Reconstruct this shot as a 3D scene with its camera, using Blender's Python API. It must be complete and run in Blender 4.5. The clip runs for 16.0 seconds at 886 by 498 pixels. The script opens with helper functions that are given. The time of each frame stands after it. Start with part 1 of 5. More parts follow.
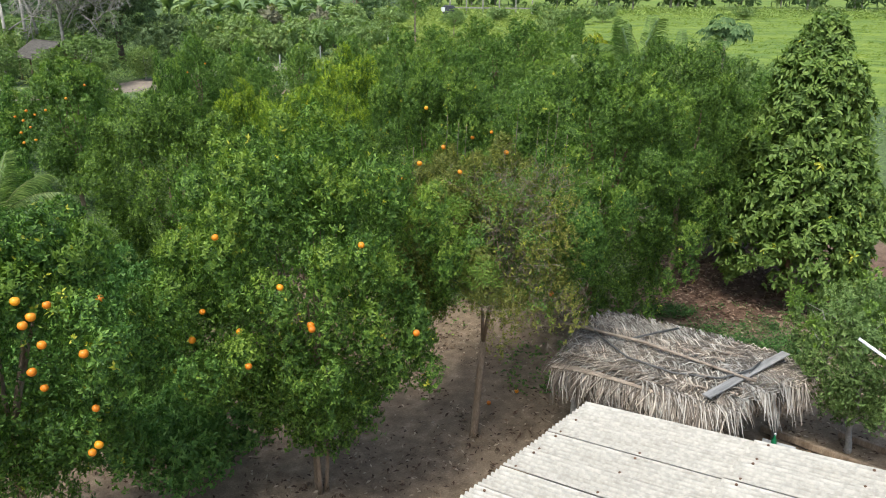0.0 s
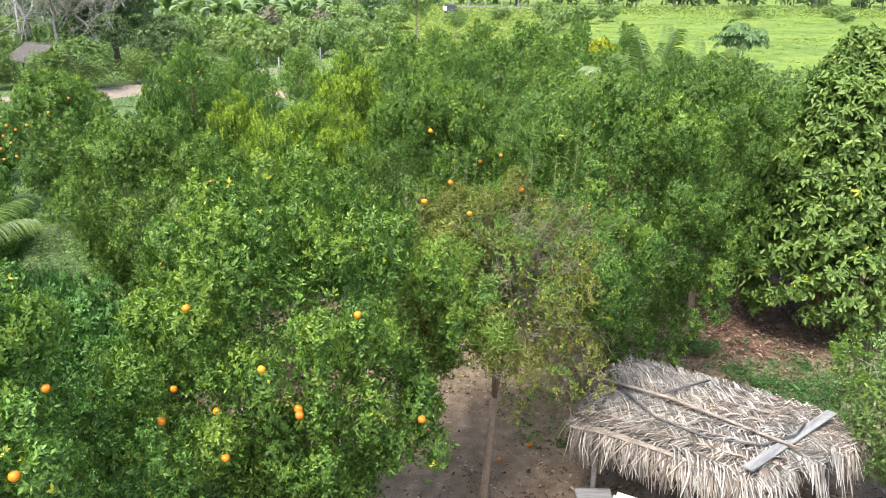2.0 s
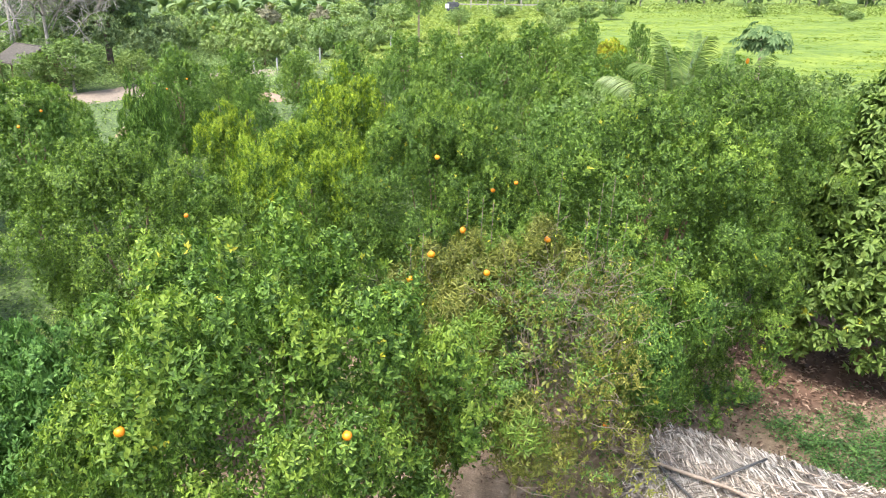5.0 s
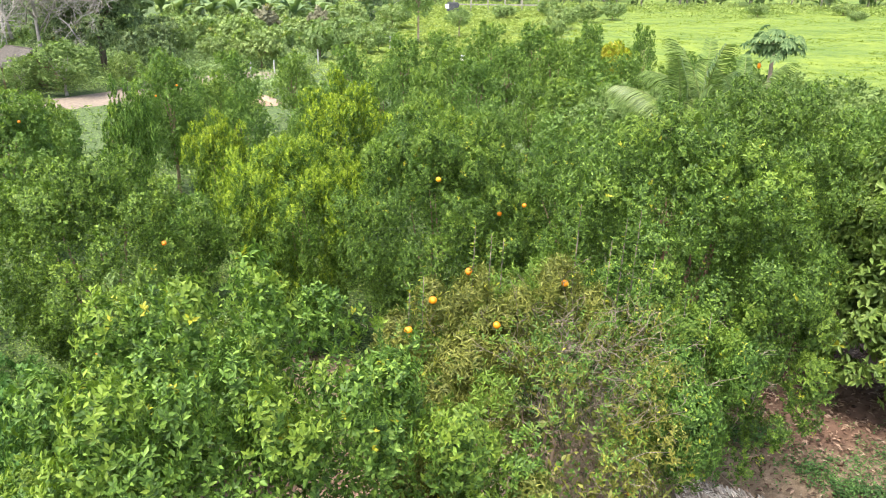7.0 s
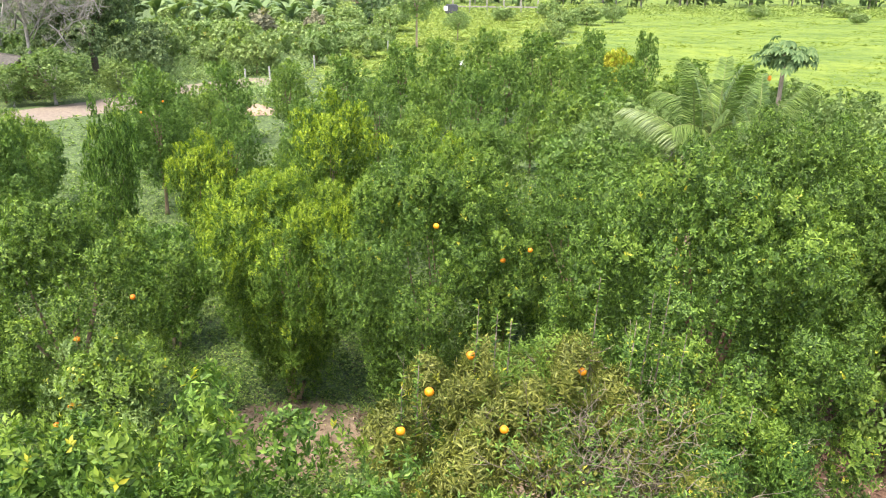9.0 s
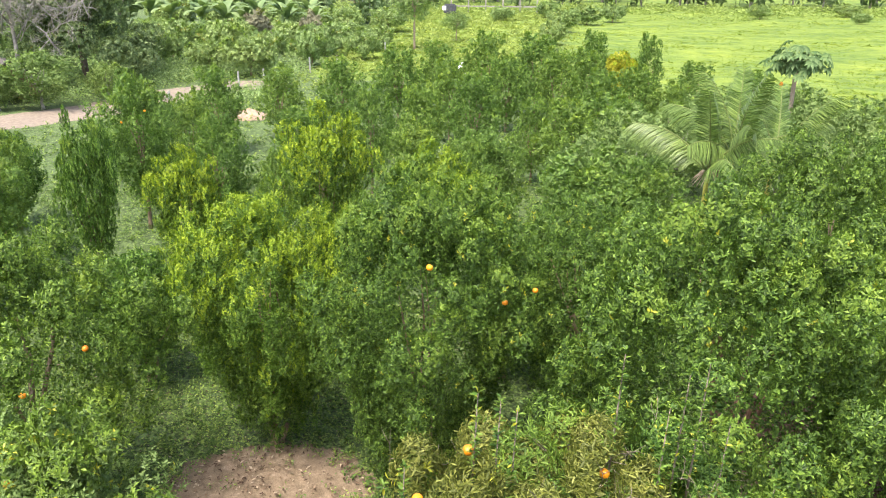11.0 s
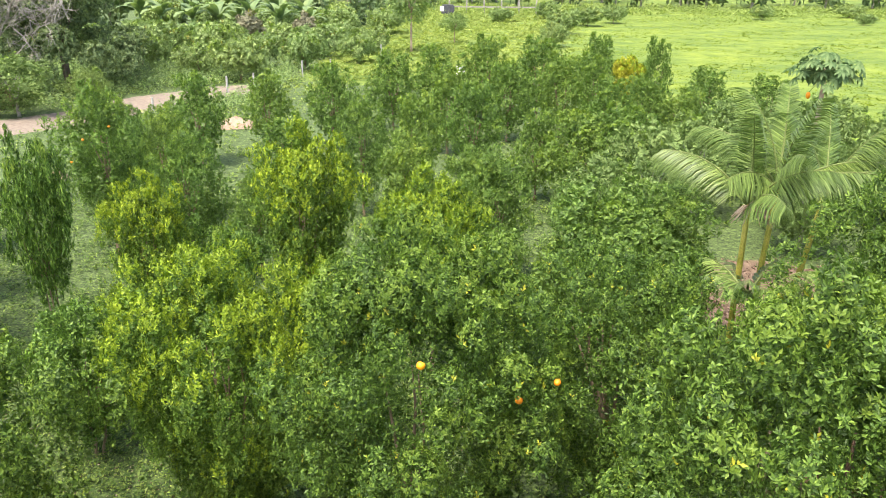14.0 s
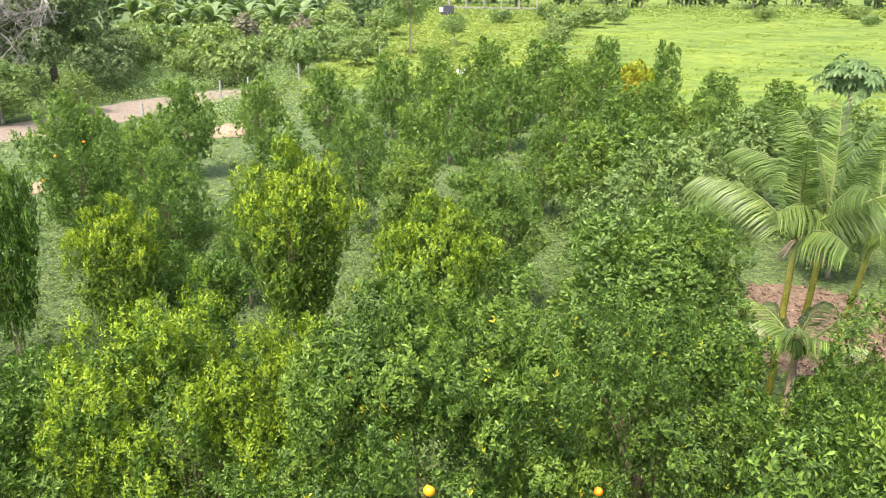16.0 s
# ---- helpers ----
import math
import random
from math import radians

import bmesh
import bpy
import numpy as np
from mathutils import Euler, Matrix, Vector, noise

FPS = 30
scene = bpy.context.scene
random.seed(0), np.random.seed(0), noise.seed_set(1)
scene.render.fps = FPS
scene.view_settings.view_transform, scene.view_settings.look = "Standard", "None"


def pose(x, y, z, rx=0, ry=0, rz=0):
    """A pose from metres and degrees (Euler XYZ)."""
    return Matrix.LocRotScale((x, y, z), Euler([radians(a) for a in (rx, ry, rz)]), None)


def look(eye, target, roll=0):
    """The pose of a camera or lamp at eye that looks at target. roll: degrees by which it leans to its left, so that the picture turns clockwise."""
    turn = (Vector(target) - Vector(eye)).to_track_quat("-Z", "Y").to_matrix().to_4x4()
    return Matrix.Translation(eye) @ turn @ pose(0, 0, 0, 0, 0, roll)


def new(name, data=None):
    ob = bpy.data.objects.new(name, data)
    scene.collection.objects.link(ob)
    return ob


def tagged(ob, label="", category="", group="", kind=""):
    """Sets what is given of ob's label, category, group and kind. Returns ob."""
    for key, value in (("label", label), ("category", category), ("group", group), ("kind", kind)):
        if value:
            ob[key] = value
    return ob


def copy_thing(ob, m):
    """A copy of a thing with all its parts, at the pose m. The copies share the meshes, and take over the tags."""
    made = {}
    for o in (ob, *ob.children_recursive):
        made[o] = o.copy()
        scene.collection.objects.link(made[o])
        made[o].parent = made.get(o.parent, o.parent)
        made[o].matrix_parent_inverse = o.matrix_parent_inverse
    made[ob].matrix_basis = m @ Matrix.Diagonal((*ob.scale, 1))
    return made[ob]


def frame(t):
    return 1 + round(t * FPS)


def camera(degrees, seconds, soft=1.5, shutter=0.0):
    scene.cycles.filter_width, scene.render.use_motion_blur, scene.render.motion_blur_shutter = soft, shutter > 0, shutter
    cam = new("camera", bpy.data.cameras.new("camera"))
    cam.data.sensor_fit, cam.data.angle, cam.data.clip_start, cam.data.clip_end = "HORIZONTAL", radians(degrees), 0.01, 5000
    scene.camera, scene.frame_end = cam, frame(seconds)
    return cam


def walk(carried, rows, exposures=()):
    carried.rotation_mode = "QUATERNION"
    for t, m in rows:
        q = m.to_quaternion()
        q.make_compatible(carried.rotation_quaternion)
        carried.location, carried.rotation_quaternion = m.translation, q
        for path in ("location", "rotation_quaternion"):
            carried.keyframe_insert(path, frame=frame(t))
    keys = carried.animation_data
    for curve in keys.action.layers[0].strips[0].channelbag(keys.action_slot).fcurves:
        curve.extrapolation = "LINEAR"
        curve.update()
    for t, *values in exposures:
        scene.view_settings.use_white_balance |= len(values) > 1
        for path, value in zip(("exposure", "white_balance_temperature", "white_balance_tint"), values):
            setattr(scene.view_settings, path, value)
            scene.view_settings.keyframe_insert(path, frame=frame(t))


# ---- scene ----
cam = camera(60.0, 16.0, soft=1.0)
# seconds, eye, pitch, yaw
PATH_ROWS = [
    (0, 0.017, -0.025, 7.657, -19.54, -0.18),
    (0.5, 0.004, 0.353, 7.735, -19.59, -0.16),
    (1, -0.012, 0.721, 7.815, -19.63, -0.13),
    (1.5, -0.040, 1.101, 7.876, -19.68, -0.10),
    (2, -0.075, 1.473, 7.922, -19.72, -0.08),
    (2.5, -0.105, 1.837, 7.958, -19.77, -0.05),
    (3, -0.132, 2.187, 7.985, -19.81, -0.02),
    (3.5, -0.155, 2.535, 8.012, -19.86, 0.00),
    (4, -0.172, 2.871, 8.035, -19.90, 0.03),
    (6.5, -0.236, 4.472, 8.075, -19.98, 0.03),
    (7, -0.244, 4.782, 8.126, -19.98, 0.01),
    (7.5, -0.245, 5.122, 8.202, -19.97, -0.02),
    (8, -0.241, 5.454, 8.285, -19.97, -0.04),
    (8.5, -0.242, 5.805, 8.375, -19.97, -0.07),
    (9, -0.245, 6.155, 8.462, -19.97, -0.09),
    (11.5, -0.168, 7.979, 8.572, -20.06, -0.21),
    (12, -0.149, 8.373, 8.580, -20.05, -0.24),
    (12.5, -0.140, 8.797, 8.580, -20.05, -0.26),
    (13, -0.142, 9.239, 8.580, -20.05, -0.28),
    (13.5, -0.148, 9.709, 8.577, -20.05, -0.31),
    (14, -0.165, 10.183, 8.574, -20.05, -0.33),
    (14.5, -0.199, 10.652, 8.577, -20.05, -0.36),
    (15, -0.233, 11.121, 8.584, -20.05, -0.38),
    (15.5, -0.260, 11.586, 8.597, -20.04, -0.40),
    (16, -0.282, 12.024, 8.619, -20.04, -0.43),
]
ROLL = 0.65
walk(cam, [(t, pose(x, y, z, 90 + pitch, 0, yaw) @ pose(0, 0, 0, 0, 0, ROLL)) for t, x, y, z, pitch, yaw in PATH_ROWS],
     exposures=[(0, 0.65, 6120, 4), (0.5, 0.96, 6110, 4), (1, 1.08, 6100, 5), (2, 1.41, 6120, 8), (3, 1.53, 6130, 10), (4, 1.54, 6150, 10), (6.5, 1.53, 6450, 10), (12, 1.5, 6600, 11), (16, 1.47, 6720, 11)])

# ---- world, sun, exposure ----
SUN_EL, SUN_AZ = radians(63), radians(212)
world = bpy.data.worlds.new("sky")
scene.world = world
world.use_nodes = True
wn = world.node_tree.nodes
sky = wn.new("ShaderNodeTexSky")
sky.sky_type = "NISHITA"
sky.sun_disc = False
sky.sun_elevation, sky.sun_rotation = SUN_EL, SUN_AZ
sky.air_density, sky.dust_density, sky.ozone_density = 1.0, 4.0, 1.0
world.node_tree.links.new(sky.outputs[0], wn["Background"].inputs[0])
wn["Background"].inputs[1].default_value = 0.15
sun = new("sun", bpy.data.lights.new("sun", "SUN"))
sun.data.energy, sun.data.angle, sun.data.color = 2.15, radians(20), (1.0, 0.955, 0.87)
sun.matrix_world = look((0, 0, 0), (-math.sin(SUN_AZ) * math.cos(SUN_EL), -math.cos(SUN_AZ) * math.cos(SUN_EL), -math.sin(SUN_EL)))


# ---- materials ----
def mat(name, rough=0.8):
    m = bpy.data.materials.new(name)
    m.use_nodes = True
    nt = m.node_tree
    b = nt.nodes["Principled BSDF"]
    b.inputs["Roughness"].default_value = rough
    return m, nt, b


def node(nt, kind, **values):
    n = nt.nodes.new(kind)
    for key, v in values.items():
        n.inputs[key].default_value = v
    return n


def ramp(nt, fac, *stops):
    n = nt.nodes.new("ShaderNodeValToRGB")
    while len(n.color_ramp.elements) < len(stops):
        n.color_ramp.elements.new(0.5)
    for e, (p, c) in zip(n.color_ramp.elements, stops):
        e.position, e.color = p, (*c, 1)
    nt.links.new(fac, n.inputs[0])
    return n.outputs[0]


def mixc(nt, fac, a, b, mode="MIX"):
    n = nt.nodes.new("ShaderNodeMix")
    n.data_type, n.blend_type = "RGBA", mode
    for sock, v in ((n.inputs[0], fac), (n.inputs[6], a), (n.inputs[7], b)):
        if isinstance(v, (int, float)):
            sock.default_value = v
        elif isinstance(v, tuple):
            sock.default_value = (*v, 1)
        else:
            nt.links.new(v, sock)
    return n.outputs[2]


def noise_of(nt, scale, detail=4, coord="Object", stretch=None):
    tc = nt.nodes.new("ShaderNodeTexCoord")
    n = node(nt, "ShaderNodeTexNoise", Scale=scale, Detail=detail)
    if stretch:
        mp = nt.nodes.new("ShaderNodeMapping")
        mp.inputs["Scale"].default_value = stretch
        nt.links.new(tc.outputs[coord], mp.inputs[0])
        nt.links.new(mp.outputs[0], n.inputs["Vector"])
    else:
        nt.links.new(tc.outputs[coord], n.inputs["Vector"])
    return n.outputs[0]


def bump(nt, b, height, strength, dist=0.01):
    n = node(nt, "ShaderNodeBump", Strength=strength, Distance=dist)
    nt.links.new(height, n.inputs["Height"])
    nt.links.new(n.outputs[0], b.inputs["Normal"])


def leaf_mat(name, dark, mid, light, glow=0.3, rough=0.45):
    """Leaves: each one its own shade, some light passes through the blade."""
    m, nt, b = mat(name, rough)
    geo = nt.nodes.new("ShaderNodeNewGeometry")
    c = ramp(nt, geo.outputs["Random Per Island"], (0.0, tuple(v * 0.72 for v in dark)), (0.3, dark), (0.62, mid), (0.88, light), (1.0, tuple(min(0.7, v * 1.2) for v in light)))
    big = noise_of(nt, 1.6, 3)
    c = mixc(nt, 0.5, c, ramp(nt, big, (0.32, (0.66, 0.70, 0.64)), (0.68, (1.38, 1.31, 1.12))), "MULTIPLY")
    oi = nt.nodes.new("ShaderNodeObjectInfo")
    c = mixc(nt, 0.6, c, ramp(nt, oi.outputs["Random"], (0.0, (0.8, 0.86, 0.85)), (0.5, (1.0, 1.0, 1.0)), (1.0, (1.25, 1.14, 1.0))), "MULTIPLY")
    nt.links.new(c, b.inputs["Base Color"])
    b.inputs["Specular IOR Level"].default_value = 0.27
    tr = nt.nodes.new("ShaderNodeBsdfTranslucent")
    nt.links.new(mixc(nt, 0.6, c, (1.0, 1.15, 0.35), "MULTIPLY"), tr.inputs[0])
    ms = nt.nodes.new("ShaderNodeMixShader")
    ms.inputs[0].default_value = glow
    nt.links.new(b.outputs[0], ms.inputs[1])
    nt.links.new(tr.outputs[0], ms.inputs[2])
    nt.links.new(ms.outputs[0], nt.nodes["Material Output"].inputs[0])
    return m


def grain_mat(name, a, b_, scale, rough=0.85, stretch=None, strength=0.5, dist=0.01, per_object=0.0, spec=0.3):
    """Two tones mixed by coarse and fine noise, with relief."""
    m, nt, b = mat(name, rough)
    n1, n2 = noise_of(nt, scale, 6, stretch=stretch), noise_of(nt, scale * 7, 3, stretch=stretch)
    c = ramp(nt, n1, (0.3, a), (0.72, b_))
    c = mixc(nt, 0.55, c, ramp(nt, n2, (0.35, (0.6, 0.6, 0.6)), (0.65, (1.15, 1.15, 1.15))), "MULTIPLY")
    if per_object:
        oi = nt.nodes.new("ShaderNodeObjectInfo")
        c = mixc(nt, per_object, c, ramp(nt, oi.outputs["Random"], (0.0, (0.62, 0.6, 0.58)), (1.0, (1.25, 1.22, 1.2))), "MULTIPLY")
    nt.links.new(c, b.inputs["Base Color"])
    b.inputs["Specular IOR Level"].default_value = spec
    bump(nt, b, n2, strength, dist)
    return m


LEAF = leaf_mat("citrus_leaf", (0.074, 0.148, 0.030), (0.122, 0.228, 0.042), (0.196, 0.320, 0.063), 0.32)
LEAF_DARK = leaf_mat("citrus_leaf_dark", (0.070, 0.132, 0.027), (0.116, 0.207, 0.036), (0.186, 0.294, 0.053), 0.32)
# citrus leaf for distant trees, with the pale of distance haze put into its colour
LEAF_FAR_HAZE = leaf_mat("citrus_leaf_far_haze", (0.118, 0.205, 0.048), (0.158, 0.262, 0.058), (0.200, 0.310, 0.070), 0.34)
YOUNG = leaf_mat("young_leaf", (0.140, 0.230, 0.036), (0.180, 0.280, 0.042), (0.230, 0.330, 0.056), 0.35)
LIME = leaf_mat("yellow_green_leaf", (0.198, 0.300, 0.021), (0.245, 0.350, 0.026), (0.305, 0.400, 0.038), 0.3)
LIME_LOW = leaf_mat("yellow_green_old_leaf", (0.082, 0.160, 0.026), (0.125, 0.222, 0.034), (0.180, 0.285, 0.045), 0.3)
DRY = leaf_mat("sallow_leaf", (0.145, 0.165, 0.033), (0.215, 0.230, 0.049), (0.295, 0.302, 0.078), 0.32)
YELLOW = leaf_mat("yellow_leaf", (0.330, 0.340, 0.030), (0.450, 0.450, 0.045), (0.570, 0.560, 0.090), 0.3)
BROAD = leaf_mat("broad_leaf", (0.120, 0.195, 0.045), (0.170, 0.255, 0.058), (0.220, 0.305, 0.076), 0.3, 0.5)
FEATHER = leaf_mat("feathery_leaf", (0.085, 0.185, 0.046), (0.130, 0.260, 0.064), (0.190, 0.330, 0.088), 0.32, 0.55)
GREY = leaf_mat("grey_green_leaf", (0.150, 0.230, 0.070), (0.195, 0.285, 0.090), (0.245, 0.335, 0.118), 0.28, 0.55)
COCOA = leaf_mat("cocoa_leaf", (0.215, 0.310, 0.120), (0.270, 0.370, 0.148), (0.330, 0.430, 0.182), 0.3, 0.65)
WOOD_LEAF = leaf_mat("forest_leaf", (0.120, 0.185, 0.084), (0.170, 0.240, 0.112), (0.225, 0.300, 0.145), 0.25, 0.6)
PALM = leaf_mat("palm_leaflet", (0.115, 0.185, 0.048), (0.165, 0.250, 0.065), (0.225, 0.315, 0.092), 0.3, 0.35)
BANANA = leaf_mat("banana_blade", (0.140, 0.215, 0.092), (0.190, 0.270, 0.120), (0.245, 0.325, 0.155), 0.28, 0.6)
PAPAYA = leaf_mat("papaya_leaf", (0.105, 0.180, 0.075), (0.140, 0.225, 0.095), (0.180, 0.265, 0.118), 0.28, 0.75)
WEED = leaf_mat("weed_leaf", (0.085, 0.155, 0.038), (0.145, 0.225, 0.055), (0.225, 0.305, 0.078), 0.3, 0.55)
WEED_DEEP = leaf_mat("dark_weed_leaf", (0.050, 0.112, 0.034), (0.078, 0.162, 0.046), (0.115, 0.212, 0.060), 0.28, 0.55)
FIELD = leaf_mat("field_grass", (0.170, 0.240, 0.027), (0.205, 0.275, 0.032), (0.245, 0.305, 0.040), 0.32, 0.75)
PALE = leaf_mat("pale_grass", (0.250, 0.325, 0.095), (0.300, 0.375, 0.115), (0.350, 0.415, 0.140), 0.34, 0.7)
LITTER = leaf_mat("fallen_leaf", (0.085, 0.05, 0.034), (0.19, 0.125, 0.085), (0.36, 0.285, 0.22), 0.05, 0.8)
RED_LITTER = leaf_mat("reddish_fallen_leaf", (0.10, 0.058, 0.042), (0.20, 0.128, 0.096), (0.32, 0.225, 0.175), 0.05, 0.85)
STRAW = leaf_mat("thatch_straw", (0.150, 0.126, 0.112), (0.310, 0.278, 0.262), (0.490, 0.455, 0.435), 0.06, 0.7)
BARK = grain_mat("bark", (0.2, 0.14, 0.09), (0.38, 0.285, 0.2), 9, stretch=(1, 1, 0.25), strength=0.8, dist=0.02)
BARK_DARK = grain_mat("dark_bark", (0.1, 0.075, 0.055), (0.22, 0.175, 0.135), 5, stretch=(1, 1, 0.25), strength=0.8, dist=0.03)
BARK_RED = grain_mat("brown_bark", (0.13, 0.07, 0.045), (0.3, 0.19, 0.13), 9, stretch=(1, 1, 0.3), strength=0.7, dist=0.02)
TWIG = grain_mat("bare_twig", (0.17, 0.135, 0.10), (0.33, 0.275, 0.21), 14)
PALE_BARK = grain_mat("pale_dead_wood", (0.24, 0.22, 0.195), (0.44, 0.41, 0.37), 4)
PALM_STEM = grain_mat("yellow_palm_stem", (0.36, 0.35, 0.05), (0.56, 0.48, 0.1), 5, 0.5)
PAPAYA_STEM = grain_mat("papaya_stem", (0.3, 0.22, 0.16), (0.45, 0.36, 0.27), 6)
WEATHERED = grain_mat("weathered_board", (0.17, 0.166, 0.162), (0.33, 0.32, 0.308), 5, stretch=(0.2, 2, 2), strength=0.6)
RACHIS = grain_mat("dry_palm_stalk", (0.22, 0.17, 0.13), (0.42, 0.35, 0.28), 6, stretch=(0.3, 2, 2))
CABLE = grain_mat("black_rubber_hose", (0.06, 0.06, 0.06), (0.13, 0.125, 0.12), 8, 0.55, spec=0.5)
CEMENT = grain_mat("fibre_cement", (0.41, 0.378, 0.325), (0.54, 0.508, 0.45), 2.2, 0.85, strength=0.35, dist=0.004, per_object=0.16)
RUST = grain_mat("rusty_screw", (0.1, 0.05, 0.03), (0.2, 0.12, 0.08), 20, 0.7)
PLASTER = grain_mat("plaster", (0.5, 0.46, 0.4), (0.68, 0.64, 0.58), 1.5)
CONCRETE = grain_mat("concrete", (0.34, 0.33, 0.31), (0.5, 0.49, 0.46), 4)
RED_WALL = grain_mat("red_brown_wall", (0.36, 0.22, 0.17), (0.47, 0.32, 0.25), 2)
RIB = grain_mat("palm_rib", (0.15, 0.2, 0.055), (0.23, 0.27, 0.085), 5, 0.6)
SAND = grain_mat("pink_sand", (0.3, 0.205, 0.14), (0.42, 0.305, 0.22), 2.5, 0.95)
WHITE_METAL = grain_mat("white_metal", (0.72, 0.72, 0.72), (0.85, 0.85, 0.85), 5, 0.4)
WHITE_BOARD = grain_mat("white_board", (0.4, 0.4, 0.39), (0.54, 0.54, 0.53), 3, 0.5)
HUSK = grain_mat("dry_husk", (0.38, 0.27, 0.18), (0.66, 0.52, 0.4), 6)

m, nt, b = mat("orange_peel", 0.42)
oi = nt.nodes.new("ShaderNodeObjectInfo")
pc = ramp(nt, oi.outputs["Random"], (0.0, (0.56, 0.15, 0.006)), (0.6, (0.76, 0.27, 0.008)), (1.0, (0.82, 0.36, 0.012)))
nt.links.new(mixc(nt, 0.4, pc, ramp(nt, noise_of(nt, 9, 3), (0.3, (0.8, 0.7, 0.6)), (0.7, (1.1, 1.1, 1.0))), "MULTIPLY"), b.inputs["Base Color"])
bump(nt, b, noise_of(nt, 160, 2), 0.3, 0.002)
PEEL = m
m, nt, b = mat("green_glass", 0.15)
b.inputs["Base Color"].default_value = (0.01, 0.16, 0.06, 1)
nt.links.new(ramp(nt, noise_of(nt, 6, 2), (0.3, (0.008, 0.13, 0.05)), (0.7, (0.02, 0.2, 0.08))), b.inputs["Base Color"])
GLASS = m

# ground: soil, weeds, bright pasture and road, blended by the cover colours of the sheet
m, nt, b = mat("ground_cover", 0.95)
at = nt.nodes.new("ShaderNodeAttribute")
at.attribute_name = "cover"
sp = nt.nodes.new("ShaderNodeSeparateColor")
nt.links.new(at.outputs["Color"], sp.inputs[0])
n_big, n_mid, n_fine = noise_of(nt, 0.6, 5), noise_of(nt, 4.5, 6), noise_of(nt, 38, 4)
soil = ramp(nt, n_mid, (0.25, (0.150, 0.108, 0.066)), (0.55, (0.242, 0.178, 0.117)), (0.8, (0.365, 0.280, 0.198)))
soil = mixc(nt, 0.6, soil, ramp(nt, n_fine, (0.35, (0.55, 0.52, 0.5)), (0.62, (1.0, 1.0, 1.0)), (0.78, (1.7, 1.65, 1.6))), "MULTIPLY")
red = ramp(nt, n_mid, (0.3, (0.085, 0.044, 0.028)), (0.7, (0.165, 0.092, 0.062)))
red_k = nt.nodes.new("ShaderNodeMath")
red_k.operation = "SUBTRACT"
red_k.inputs[0].default_value = 1.0
nt.links.new(at.outputs["Alpha"], red_k.inputs[1])
soil = mixc(nt, red_k.outputs[0], soil, red)
n_weed = noise_of(nt, 13, 5)
weed = ramp(nt, n_mid, (0.38, (0.066, 0.100, 0.032)), (0.62, (0.122, 0.172, 0.052)))
weed = mixc(nt, 0.85, weed, ramp(nt, n_weed, (0.4, (0.42, 0.46, 0.42)), (0.52, (0.95, 0.97, 0.9)), (0.64, (1.6, 1.6, 1.45))), "MULTIPLY")
weed = mixc(nt, 0.5, weed, ramp(nt, n_fine, (0.3, (0.55, 0.6, 0.5)), (0.7, (1.3, 1.3, 1.2))), "MULTIPLY")
past = ramp(nt, n_big, (0.3, (0.098, 0.155, 0.019)), (0.5, (0.155, 0.217, 0.025)), (0.7, (0.215, 0.267, 0.034)))
n_wide = noise_of(nt, 0.09, 5, stretch=(0.9, 1.7, 1))
past = mixc(nt, 0.7, past, ramp(nt, n_wide, (0.36, (0.56, 0.7, 0.72)), (0.64, (1.25, 1.17, 1.0))), "MULTIPLY")
past = mixc(nt, 0.6, past, ramp(nt, n_mid, (0.3, (0.6, 0.65, 0.6)), (0.7, (1.2, 1.2, 1.1))), "MULTIPLY")
road_c = ramp(nt, n_mid, (0.3, (0.182, 0.142, 0.106)), (0.7, (0.282, 0.226, 0.172)))


def breakup(ch, k=0.9):
    ad = nt.nodes.new("ShaderNodeMath")
    ad.operation = "MULTIPLY_ADD"
    nt.links.new(n_mid, ad.inputs[0])
    ad.inputs[1].default_value = k
    nt.links.new(ch, ad.inputs[2])
    return ramp(nt, ad.outputs[0], (0.45 + k * 0.5, (0, 0, 0)), (0.55 + k * 0.5, (1, 1, 1)))


c = mixc(nt, breakup(sp.outputs[1]), soil, weed)
c = mixc(nt, breakup(sp.outputs[2], 0.5), c, past)
c = mixc(nt, breakup(sp.outputs[0], 0.5), c, road_c)
nt.links.new(c, b.inputs["Base Color"])
bump(nt, b, n_fine, 0.6, 0.03)
GROUND = m


# ---- building helpers ----
def thing(name, x, y, z=0.0, label="", category="", group="", kind="", rz=0.0):
    e = new(name)
    e.empty_display_size = 0.2
    e.matrix_basis = pose(x, y, z, 0, 0, rz)
    return tagged(e, label, category, group, kind)


def mesh(name, V, F, mats, smooth=True, idx=None):
    me = bpy.data.meshes.new(name)
    me.from_pydata([tuple(map(float, v)) for v in V], [], [tuple(int(i) for i in f) for f in F])
    for mt in mats if isinstance(mats, (list, tuple)) else [mats]:
        me.materials.append(mt)
    if idx is not None:
        me.polygons.foreach_set("material_index", np.asarray(idx, dtype=np.int32))
    me.polygons.foreach_set("use_smooth", [smooth] * len(me.polygons))
    me.update()
    return me


def put(name, me, parent=None, at=None, label=""):
    ob = new(name, me)
    if parent:
        ob.parent = parent
    if at is not None:
        ob.matrix_basis = at if isinstance(at, Matrix) else Matrix.Translation(at)
    if label:
        ob["label"] = label
    return ob


def part(name, bm, material, parent, label=""):
    me = bpy.data.meshes.new(name)
    bm.to_mesh(me)
    bm.free()
    me.materials.append(material)
    return put(name, me, parent, label=label)


